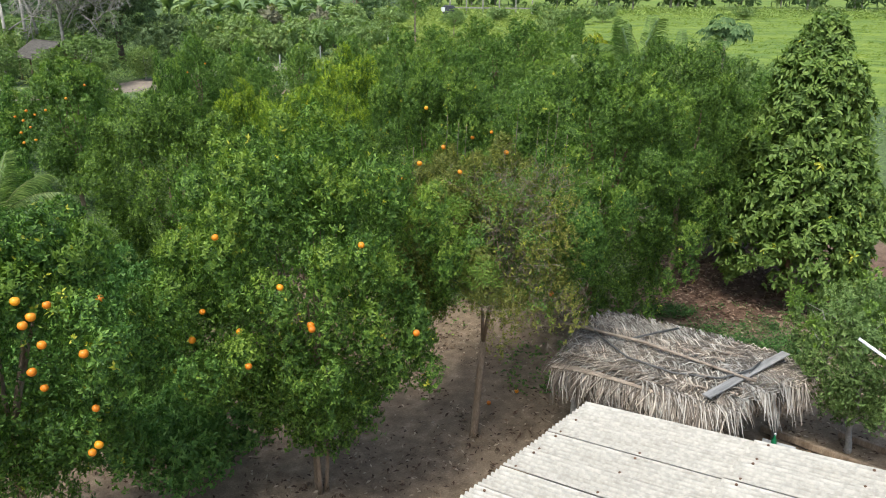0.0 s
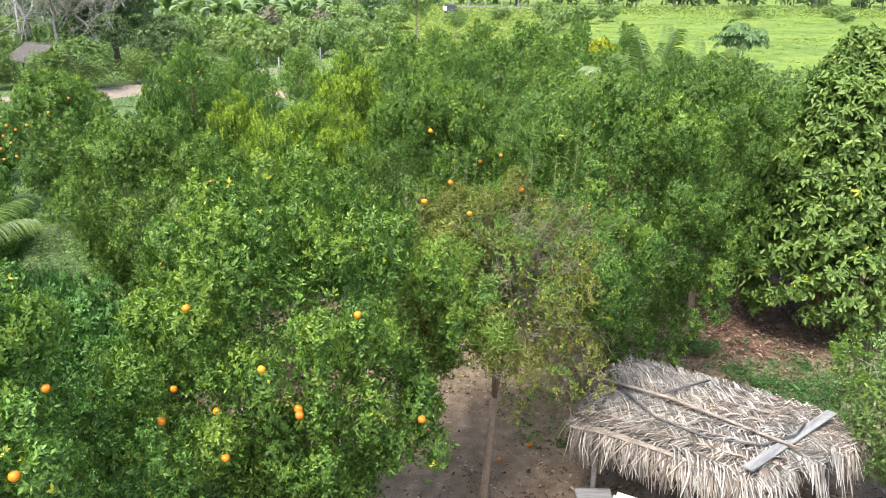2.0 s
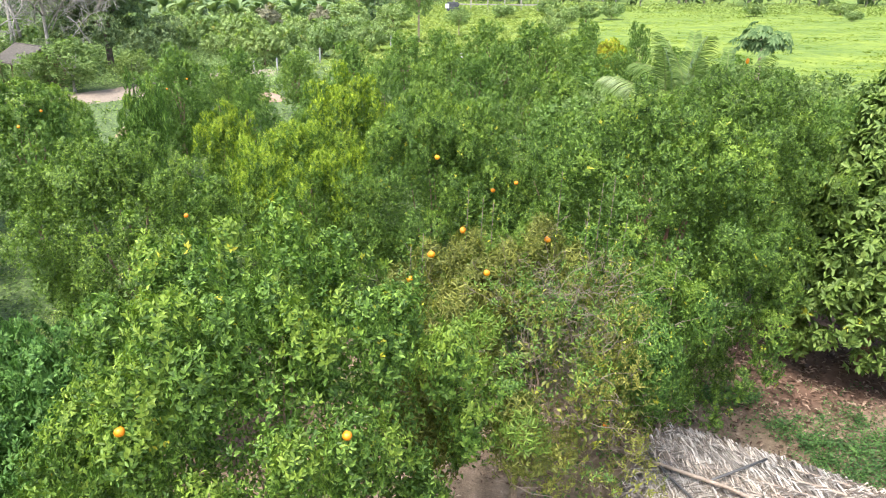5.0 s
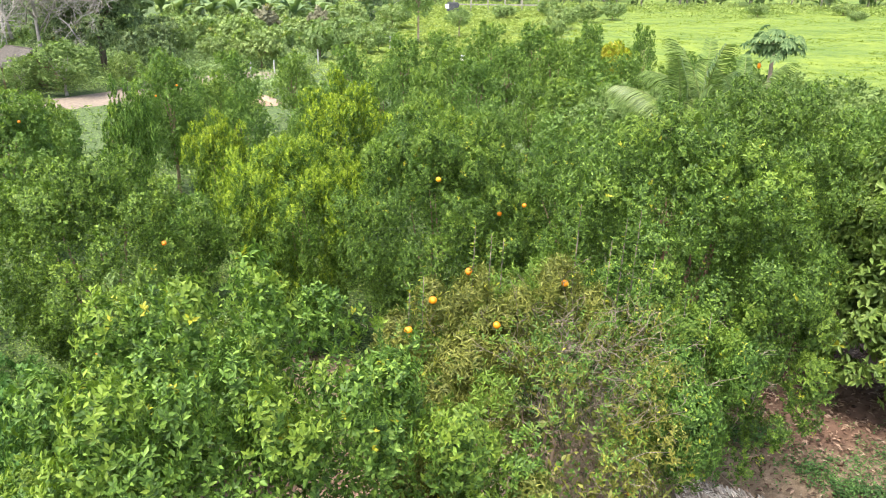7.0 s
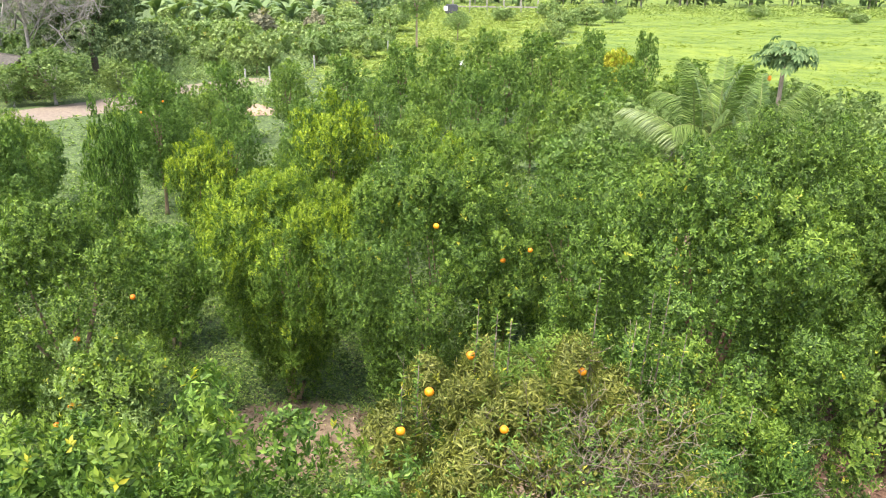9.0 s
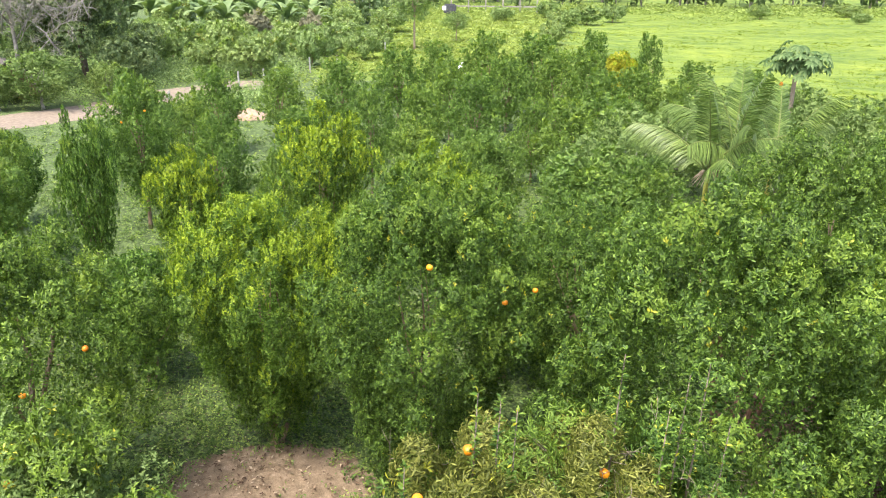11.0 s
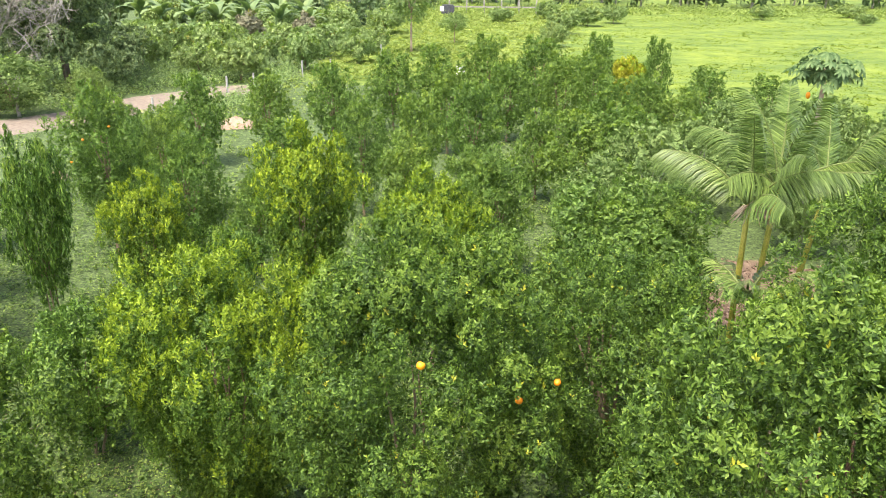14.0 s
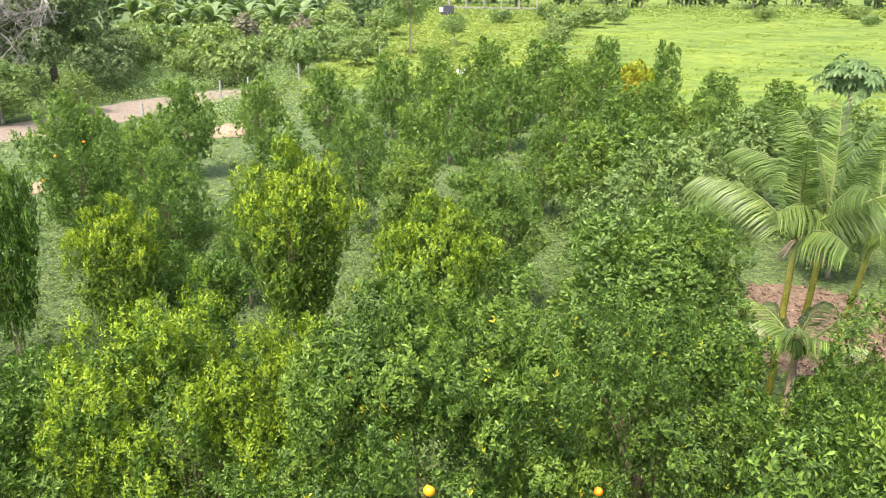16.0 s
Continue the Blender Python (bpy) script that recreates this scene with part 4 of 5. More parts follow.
# old flower stalk
hv, hi = [], []
for i in range(26):
    a = rng.uniform(0, 6.28)
    a0 = Vector((-0.18, -0.6, 4.5))
    e = a0 + Vector((math.cos(a) * 0.42, math.sin(a) * 0.25 - 0.1, rng.uniform(-0.32, 0.05)))
    hi.append(([a0, a0.lerp(e, 0.5) + Vector((0, 0, 0.12)), e], [0.022, 0.018, 0.006]))
put("flower_stalk", tubes("flower_stalk", hi, HUSK, 4), palm, label="dry pinkish flower stalk")
for i in range(9):
    put("frond", fr_small, palm, pose(-0.1 + 0.2 * math.cos(i * 1.3), -0.9 + 0.2 * math.sin(i * 1.3), 2.95 - 0.12 * (i % 3), 0, -28, i * 41) @ Matrix.Diagonal((1.0, 1, 1, 1)))
v, f_ = tube_data([(-0.1, -0.9, -0.1), (-0.12, -0.9, 1.5), (-0.1, -0.9, 3.0)], [0.07, 0.06, 0.05], 8)
put("trunk", mesh("trunk", v, f_, HUSK), palm)
young_palm = thing("young_palm", 5.6, 21.6, 0, "small young palm half hidden among orange trees", "palm", "palms")
for i in range(8):
    put("frond", fr_small, young_palm, pose(0, 0, 1.3, 0, -30 - 8 * (i % 3), i * 47))
v, f_ = tube_data([(0, 0, -0.1), (0, 0, 0.7), (0, 0, 1.35)], [0.09, 0.08, 0.05], 8)
put("trunk", mesh("trunk", v, f_, HUSK), young_palm)
side_palm = thing("young_palm", -10.6, 17.6, 0, "young palm with pale yellowish fronds", "palm", "palms")
for i in range(9):
    put("frond", fr[i % 3], side_palm, pose(0, 0, 2.1, 0, -20 - 18 * (i % 3), i * 40 + 8) @ Matrix.Diagonal((0.75, 0.75, 0.75, 1)))
v, f_ = tube_data([(0, 0, -0.1), (0, 0, 1.2), (0, 0, 2.15)], [0.13, 0.11, 0.08], 8)
put("trunk", mesh("trunk", v, f_, HUSK), side_palm)


# ---- papaya ----
def papaya_leaf_mesh():
    """A lobed leaf round the end of its stalk, hanging at the rim."""
    a = np.radians(np.linspace(-145, 145, 9))
    D = np.stack([np.cos(a), np.sin(a), np.full(9, -0.35)], -1)
    L = 0.36 - 0.12 * np.abs(a) / 2.6
    return blades("papaya_leaf", np.zeros((9, 3)), D, np.tile([0, 0, 1.0], (9, 1)), L, L * 0.36, PAPAYA)


def papaya(x, y, h, label, count):
    rng = np.random.default_rng(635)
    p = thing("papaya_tree", x, y, 0, label, "papaya tree", "papaya trees")
    v, f_ = tube_data([(0, 0, -0.1), (0.03, 0, h * 0.5), (0, 0, h)], [0.12, 0.1, 0.07], 9)
    put("trunk", mesh("trunk", v, f_, PAPAYA_STEM), p)
    me = papaya_leaf_mesh()
    for i in range(count):
        k = math.sqrt((i + 0.5) / count)
        az, el = i * 2.39996, radians(80 - 104 * k + rng.uniform(-9, 9))
        ln = rng.uniform(0.55, 1.25)
        tip = Vector((math.cos(az) * math.cos(el) * ln, math.sin(az) * math.cos(el) * ln, h + 0.72 * math.sin(el) * ln - 0.05))
        base = Vector((0, 0, h - 0.25 * k))
        v, f_ = tube_data([base, base.lerp(tip, 0.5) + Vector((0, 0, 0.06)), tip], [0.014, 0.011, 0.008], 4)
        put("leaf_stalk", mesh("leaf_stalk", v, f_, PAPAYA), p)
        put("leaf", me, p, pose(tip.x, tip.y, tip.z, rng.uniform(-10, 10), 10 + 34 * k + rng.uniform(-24, 24), math.degrees(az)))
    return p


pap = papaya(13.5, 37.9, 5.4, "papaya tree with a round crown above shrubs", 84)
bm = bmesh.new()
bmesh.ops.create_uvsphere(bm, u_segments=10, v_segments=8, radius=0.1, matrix=Matrix.Diagonal((0.8, 0.8, 1.25, 1)))
part("papaya_fruit", bm, PEEL, pap, "ripe orange-yellow papaya").matrix_basis = pose(-0.62, -0.3, 4.5)
vv, ff = tube_data([(0, 0, 4.95), (-0.35, -0.16, 4.85), (-0.62, -0.3, 4.6)], [0.014, 0.012, 0.01], 4)
put("fruit_stalk", mesh("fruit_stalk", vv, ff, PAPAYA), pap)

# ---- thatched shelter ----
SU, SV = Vector((0.83, -0.557, 0)), Vector((0.557, 0.83, 0))
shel = thing("thatched_shelter", 1.96, 11.66, 0, "low shelter thatched with dry grey palm fronds", "shelter")


def sh_at(u, v, z):
    return SU * u + SV * v + Vector((0, 0, z))


def roof_z(u, v):
    return 1.45 + 0.15 * math.sin(math.pi * min(1, max(0, v / 2.5))) - 0.32 * max(0, (u - 3.0)) ** 1.5 - 0.10 * max(0, 0.5 - u)


def right_end(v):
    return 2.85 + 0.36 * v


for u, v in ((0.35, 0.15), (2.6, 0.15), (0.4, 2.2), (3.3, 2.25), (1.8, 0.15)):
    a = sh_at(u, v, -0.1)
    vv, ff = tube_data([a, a + Vector((0.01, 0.01, 0.8)), a + Vector((0, 0, roof_z(u, v) + 0.04))], [0.05, 0.046, 0.042], 8)
    put("post", mesh("post", vv, ff, PALE_BARK), shel)
for v in (0.15, 1.2, 2.25):
    vv, ff = tube_data([sh_at(0.1, v, roof_z(0.3, v) - 0.06), sh_at(right_end(v) - 0.2, v, roof_z(right_end(v) - 0.2, v) - 0.05)], [0.035, 0.03], 7)
    put("purlin", mesh("purlin", vv, ff, RACHIS), shel)
rng = np.random.default_rng(81)


def thatch_frond(u0, u1, v0, v1, lift, leaflets, ll, hang, tag=""):
    """A dry palm frond laid on the roof from (u0, v0) to its tip (u1, v1)."""
    def at_(k):
        u, v = u0 + (u1 - u0) * k, v0 + (v1 - v0) * k
        return sh_at(u, v, roof_z(u, v) + lift + 0.05 * math.sin(3 * k + u0))
    VV, FF = tube_data([at_(k) for k in np.linspace(0, 1, 8)], np.linspace(0.03, 0.008, 8), 5)
    nst = len(FF)
    along = (at_(1) - at_(0)).normalized()
    side = Vector((0, 0, 1)).cross(along).normalized()
    for i in range(leaflets):
        k = (i + rng.uniform(0, 0.8)) / leaflets
        for s_ in (-1, 1):
            l = ll * (0.6 + 0.5 * math.sin(math.pi * (0.1 + 0.85 * k))) * rng.uniform(0.75, 1.2)
            d = (along * rng.uniform(0.35, 1.0) + side * s_ * rng.uniform(0.45, 1.0)).normalized()
            p = at_(k) + Vector((0, 0, 0.01))
            if hang:
                d = (side * s_ * 0.2 + along * 0.12 + Vector((0, 0, -1)) + Vector(rng.normal(size=3) * 0.09)).normalized()
                l = rng.uniform(0.5, 0.85) * ll
                mid_, end_ = p + d * l * 0.5 + side * s_ * 0.05, p + d * l + Vector(rng.normal(size=3) * 0.05)
            else:
                mid_ = p + d * l * 0.5 + Vector((0, 0, rng.uniform(0.0, 0.07)))
                end_ = p + d * l + Vector(rng.normal(size=3) * 0.04)
                uu, vv_ = (end_).dot(SU), (end_).dot(SV)
                over = max(0, -0.05 - uu) + max(0, uu - 2.95 - 0.36 * vv_) + max(0, -0.05 - vv_) + max(0, vv_ - 2.45)
                end_.z = roof_z(min(max(uu, 0), 3.7), min(max(vv_, 0), 2.4)) + lift + rng.uniform(-0.03, 0.06) - over * 1.3
            w = Vector((0, 0, 1)).cross(d)
            w = (w.normalized() if w.length > 0.2 else side) * rng.uniform(0.006, 0.013)
            o = len(VV)
            VV += [p - w * 0.5, p + w * 0.5, mid_ - w, mid_ + w, end_ - w * 0.3, end_ + w * 0.3]
            FF += [(o, o + 1, o + 3, o + 2), (o + 2, o + 3, o + 5, o + 4)]
    put("palm_frond", mesh("palm_frond", VV, FF, [STRAW, RACHIS], False, [1] * nst + [0] * (len(FF) - nst)), shel)


for i in range(16):
    v = 0.1 + 2.2 * i / 15
    thatch_frond(right_end(v) - 0.1 + rng.uniform(-0.15, 0.1), 0.02 + rng.uniform(-0.1, 0.12), v + 0.08, v, 0.03 + 0.012 * (i % 4), 165, 0.4, False)
for i in range(10):
    v = 0.12 + 2.15 * i / 9
    thatch_frond(1.7 + 0.2 * v + rng.uniform(-0.3, 0.3), right_end(v) + 0.12 + rng.uniform(-0.2, 0.1), v, v + rng.uniform(-0.2, 0.1), 0.05, 110, 0.42, False)
for i in range(7):
    v = 0.3 + 1.9 * i / 6
    thatch_frond(2.5, 0.15, v, v + 0.05, 0.1, 120, 0.36, False)
for i in range(4):
    thatch_frond(0.0, 2.6 + 0.1 * i, -0.04 + 0.03 * i, -0.06, 0.02, 140, 0.72, True)
for i in range(2):
    thatch_frond(2.82, 3.62, 0.0, 2.2, -0.05, 80, 0.55, True)
    thatch_frond(0.02, 0.03, 0.05, 2.0, -0.1, 40, 0.22, True)
# pole, hose and board on the roof
vv, ff = tube_data([sh_at(-0.42, 1.1, 1.71), sh_at(1.2, 1.0, 1.8), sh_at(3.1, 0.8, 1.74)], [0.03, 0.028, 0.022], 7)
put("pole", mesh("pole", vv, ff, RACHIS), shel, label="grey-brown wooden pole")
bm = box_bm(2.3, 0.15, 0.024, 0.004)
board = part("board", bm, WEATHERED, shel, "weathered grey board")
a, e = Vector((3.95, 10.12, 1.69)) - Vector((1.96, 11.66, 0)), Vector((6.0, 11.72, 1.72)) - Vector((1.96, 11.66, 0))
board.matrix_basis = Matrix.Translation((a + e) / 2) @ (e - a).to_track_quat("X", "Z").to_matrix().to_4x4()
hose = [sh_at(0.05, 1.25, 1.74), sh_at(0.5, 0.85, 1.75), sh_at(1.1, 0.5, 1.7), sh_at(1.9, 0.42, 1.69), sh_at(2.6, 0.62, 1.72), sh_at(2.95, 1.1, 1.77), sh_at(3.0, 1.5, 1.75)]
vv, ff = tube_data(hose, [0.016] * 7, 7)
put("hose", mesh("hose", vv, ff, CABLE), shel, label="dark rubber hose")
vv, ff = tube_data([sh_at(0.95, 1.0, 1.79), sh_at(1.2, 1.5, 1.77), sh_at(1.45, 2.1, 1.7)], [0.018] * 3, 7)
put("hose", mesh("hose", vv, ff, CABLE), shel, label="dark rubber hose")
# bench, white board and bottle
tab = thing("low_table", 5.42, 10.45, 0, "low table with a pale board top beside the shelter", "table")
part("tabletop", box_bm(0.5, 0.42, 0.03, 0.006, (0, 0, 0.62)), WHITE_BOARD, tab)
for sx in (-0.2, 0.2):
    for sy in (-0.16, 0.16):
        part("leg", box_bm(0.045, 0.045, 0.605, 0, (sx, sy, 0.3025)), PALE_BARK, tab)
tab.matrix_basis = pose(5.42, 10.45, -0.02, 0, 0, -30)
prof = [(0.0, 0.0), (0.04, 0.0), (0.043, 0.02), (0.043, 0.16), (0.036, 0.2), (0.016, 0.24), (0.015, 0.285), (0.0, 0.285)]
V, F = [], []
for r, z in prof:
    V += [(r * math.cos(k * math.pi / 8), r * math.sin(k * math.pi / 8), z) for k in range(16)]
for i in range(len(prof) - 1):
    F += [(i * 16 + k, i * 16 + (k + 1) % 16, (i + 1) * 16 + (k + 1) % 16, (i + 1) * 16 + k) for k in range(16)]
bottle = thing("bottle", 5.33, 10.42, 0.615, "green glass bottle standing on the low table", "bottle")
put("body", mesh("body", V, F, GLASS), bottle)
cap = bmesh.new()
bmesh.ops.create_cone(cap, segments=12, radius1=0.018, radius2=0.017, depth=0.02, cap_ends=True, matrix=Matrix.Translation((0, 0, 0.292)))
part("cap", cap, WHITE_METAL, bottle, "white cap")
crate = thing("bench", 2.3, 11.3, 0, "low wooden bench under the shelter edge", "bench")
part("seat", box_bm(0.55, 0.3, 0.05, 0.008, (0, 0, 0.4)), WEATHERED, crate)
for sx in (-0.2, 0.2):
    part("leg", box_bm(0.06, 0.24, 0.4, 0, (sx, 0, 0.19)), WEATHERED, crate)

# ---- house with the corrugated roof ----
house = thing("house", 1.9, 8.46, 0, "small plastered house with a corrugated fibre-cement roof", "house")
RA, RB = Vector((0.75, -0.645, 0.157)).normalized(), Vector((-0.65, -0.76, 0.0)).normalized()
RB = (RB - RA * RA.dot(RB)).normalized()
RN = RA.cross(RB)
RN = RN if RN.z > 0 else -RN
roof = new("roof")
roof.parent = house
roof["label"] = "weathered whitish corrugated roof"


def sheet_mesh(length, width=0.424, waves=5.5):
    V, F = [], []
    nw = int(waves * 6)
    for j in range(2):
        for i in range(nw + 1):
            b_ = width * i / nw
            V.append(RA * (length * j) + RB * b_ + RN * (0.022 * math.sin(2 * math.pi * waves * i / nw)))
    for i in range(nw):
        F.append((i, i + 1, nw + 2 + i, nw + 1 + i))
    o = len(V)
    V += [p - RN * 0.006 for p in V]
    F += [(i + o + nw + 1, i + 1 + o + nw + 1, i + 1 + o, i + o) for i in range(nw)]
    for j in range(2):
        F += [(j * (nw + 1) + i, j * (nw + 1) + i + 1, o + j * (nw + 1) + i + 1, o + j * (nw + 1) + i) for i in range(nw)]
    F += [(0, nw + 1, o + nw + 1, o), (nw, o + nw, o + 2 * nw + 1, 2 * nw + 1)]
    return mesh("sheet", V, F, CEMENT)


sheet = sheet_mesh(2.22)
screw = tubes("screw", [([Vector((0, 0, 0)), RN * 0.012, RN * 0.02], [0.016, 0.016, 0.006])], RUST, 7)
base = Vector((0, 0, 2.6))
for col in range(3):
    for row in range(9):
        off = base + RA * (2.1 * col - 0.03) + RB * (0.45 * row - 0.01) + RN * (0.006 * (row % 2) + 0.02 * col)
        put("sheet", sheet, roof, off)
        for u in (0.16, 1.17):
            for w in (0.06, 0.4):
                if (col * 7 + row * 3 + int(w * 10)) % 4 and not (u > 1 and w < 0.1 and row % 2):
                    put("screw", screw, roof, off + RA * u + RB * w + RN * 0.01)
# walls under the roof, set back from the eaves
wall_c = [base + RA * a_ + RB * b_ for a_, b_ in ((0.35, 0.3), (6.0, 0.3), (6.0, 3.8), (0.35, 3.8))]
for i in range(4):
    p, q = wall_c[i], wall_c[(i + 1) % 4]
    d = Vector((q.x - p.x, q.y - p.y, 0))
    nrm = Vector((d.y, -d.x, 0)).normalized() * 0.075
    V = []
    for c_ in (p, q):
        for s_ in (-1, 1):
            V += [(c_.x + nrm.x * s_, c_.y + nrm.y * s_, -0.1), (c_.x + nrm.x * s_, c_.y + nrm.y * s_, c_.z - 0.06)]
    put("wall", mesh("wall", V, [(0, 1, 5, 4), (2, 6, 7, 3), (1, 3, 7, 5), (0, 4, 6, 2), (0, 2, 3, 1), (4, 5, 7, 6)], PLASTER, False), house)
# antenna on a mast
ant = thing("antenna", 5.05, 5.6, 0, "white rod antenna on a mast by the house", "antenna")
vv, ff = tube_data([(0, 0, -0.1), (0, 0, 3.9)], [0.025, 0.022], 8)
put("mast", mesh("mast", vv, ff, WHITE_METAL), ant)
tip, end = Vector((3.96 - 5.05, 6.5 - 5.6, 4.49)), Vector((0, 0, 3.82))
vv, ff = tube_data([tip, end], [0.016, 0.016], 6)
put("boom", mesh("boom", vv, ff, WHITE_METAL), ant)
dv = (end - tip).normalized()
sd = dv.cross(Vector((0.3, 0.2, 1))).normalized()
for i in range(12):
    c_ = tip + dv * (0.05 + 0.11 * i)
    vv, ff = tube_data([c_ - sd * 0.07, c_ + sd * 0.07], [0.005, 0.005], 5)
    put("element", mesh("element", vv, ff, WHITE_METAL), ant)
kerb = thing("wooden_edging", 6.6, 11.3, 0, "low timber edging along the shelter yard", "edging")
part("beam", box_bm(2.2, 0.09, 0.12, 0.01, (0.2, 0, 0.05)), BARK, kerb)
kerb.matrix_basis = pose(6.5, 11.35, 0, 0, 0, -42)
part("beam", box_bm(1.4, 0.09, 0.12, 0.01, (0.9, 0.75, 0.05)), BARK, kerb)

# fallen oranges
for i, (x, y) in enumerate([(1.53, 13.2), (0.96, 12.75), (-3.6, 11.6), (-3.2, 12.0), (-2.9, 11.9)]):
    tagged(put("fallen_orange", ORANGE, None, pose(x, y, 0.03, 40 * i, 20, 0)), "ripe orange lying on the bare soil", "orange", "fallen oranges")

# ---- far side: posts, road, sheds ----
bm = box_bm(0.11, 0.11, 1.3, 0.012, (0, 0, 0.6))
post_me = bpy.data.meshes.new("post")
bm.to_mesh(post_me)
bm.free()
post_me.materials.append(CONCRETE)
for x, y, s in [(-15.4, 65.7, 1.0), (-11.7, 75.5, 1.05), (-14.4, 69.6, 0.8), (-9.6, 77.5, 1.0), (-6.2, 90.0, 1.1), (-18.0, 58.0, 0.75)]:
    tagged(put("fence_post", post_me, None, pose(x, y, 0, 0, 0, x * 20) @ Matrix.Diagonal((1, 1, s, 1))), "pale concrete fence post standing by the dirt road", "fence post", "fence posts")


def heap(x, y, r, h, seed):
    rng = np.random.default_rng(seed)
    V, F = [(0, 0, h)], []
    n = 22
    for j in range(1, 7):
        for i in range(n):
            k = j / 6
            rr = r * k * (1 + 0.12 * math.sin(i * 1.3 + seed) + rng.normal() * 0.03)
            V.append((math.cos(i * 2 * math.pi / n) * rr, math.sin(i * 2 * math.pi / n) * rr, h * (1 - k) ** 0.8 * (1 + rng.normal() * 0.04) - 0.06 * k))
    F += [(0, 1 + i, 1 + (i + 1) % n) for i in range(n)]
    for j in range(5):
        F += [(1 + j * n + i, 1 + (j + 1) * n + i, 1 + (j + 1) * n + (i + 1) % n, 1 + j * n + (i + 1) % n) for i in range(n)]
    tagged(put("sand_mound", mesh("sand_mound", V, F, SAND), None, (x, y, 0)), "heap of pinkish sand beside the orchard", "sand heap", "sand heaps")


heap(-11.9, 54.3, 1.2, 0.5, 1)
heap(-16.5, 42.2, 0.5, 0.4, 2)


def shed(name, x, y, w, d, eave, ridge, roof_m, wall_m, label, rz, walls):
    s = thing(name, x, y, 0, label, "hut", "", rz=rz)
    for side in (-1, 1):
        V = []
        for t_ in (0, 0.09):
            V += [(-w / 2 - 0.3, side * (d / 2 + 0.4), eave - 0.2 + t_), (w / 2 + 0.3, side * (d / 2 + 0.4), eave - 0.2 + t_), (w / 2 + 0.3, -side * 0.05, ridge + t_), (-w / 2 - 0.3, -side * 0.05, ridge + t_)]
        put("roof", mesh("roof", V, [(0, 1, 2, 3), (7, 6, 5, 4), (0, 4, 5, 1), (1, 5, 6, 2), (2, 6, 7, 3), (3, 7, 4, 0)], roof_m, False), s)
    for px in (-w / 2, 0, w / 2):
        for py in (-d / 2, d / 2):
            vv, ff = tube_data([(px, py, -0.1), (px, py, eave)], [0.07, 0.06], 7)
            put("post", mesh("post", vv, ff, BARK), s)
    for sx, sy, cx, cy in walls:
        part("wall", box_bm(sx, sy, eave, 0, (cx, cy, eave / 2 - 0.02)), wall_m, s)
    return s


THATCH = grain_mat("old_thatch", (0.07, 0.062, 0.052), (0.155, 0.14, 0.12), 3, stretch=(1, 4, 1), strength=0.9, dist=0.05)
shed("thatched_hut", -29.4, 58.8, 3.6, 2.8, 1.9, 2.8, THATCH, BARK, "open hut with a grey thatched roof by the road", -38, [(3.6, 0.08, 0, 1.35)])
far_house = shed("far_house", -19.6, 205.0, 6.4, 4.4, 2.2, 3.6, CEMENT, RED_WALL, "small red-walled house with a pale roof", 8, [(5.2, 0.15, 0, -1.8), (5.2, 0.15, 0, 1.8), (0.15, 3.5, -2.55, 0), (0.15, 3.5, 2.55, 0)])
part("door", box_bm(0.9, 0.06, 1.9, 0.01, (-0.2, -1.92, 0.97)), WHITE_BOARD, far_house, "white door")
fence = thing("rail_fence", 7.5, 176.0, 0, "pale wooden rail fence at the far field edge", "fence")
for i in range(6):
    part("post", box_bm(0.3, 0.25, 3.4, 0.02, (-6 + 3.6 * i, 0, 1.6)), PALE_BARK, fence)
part("rail", box_bm(20, 0.12, 0.28, 0.02, (3, -0.2, 1.3)), PALE_BARK, fence)
tank = thing("far_shed", 1.2, 172.0, 0, "small dark shed with white end at field edge", "shed")
part("body", box_bm(2.6, 2.2, 1.9, 0.2, (0, 0, 0.9)), grain_mat("dark_paint", (0.05, 0.05, 0.06), (0.1, 0.1, 0.12), 3, 0.5), tank)
part("end_panel", box_bm(0.8, 0.06, 0.9, 0.02, (-1.2, -1.12, 1.1)), WHITE_METAL, tank, "white panel")
white = thing("garden_chair", 1.5, 75.6, 0, "white object standing among the far orange trees", "chair")
part("seat", box_bm(0.7, 0.6, 0.06, 0.01, (0, 0, 0.55)), WHITE_METAL, white)
part("backrest", box_bm(0.7, 0.06, 0.4, 0.01, (0, 0.3, 0.75)), WHITE_METAL, white)
for sx in (-0.3, 0.3):
    for sy in (-0.25, 0.25):
        part("leg", box_bm(0.06, 0.06, 0.55, 0, (sx, sy, 0.26)), WHITE_METAL, white)

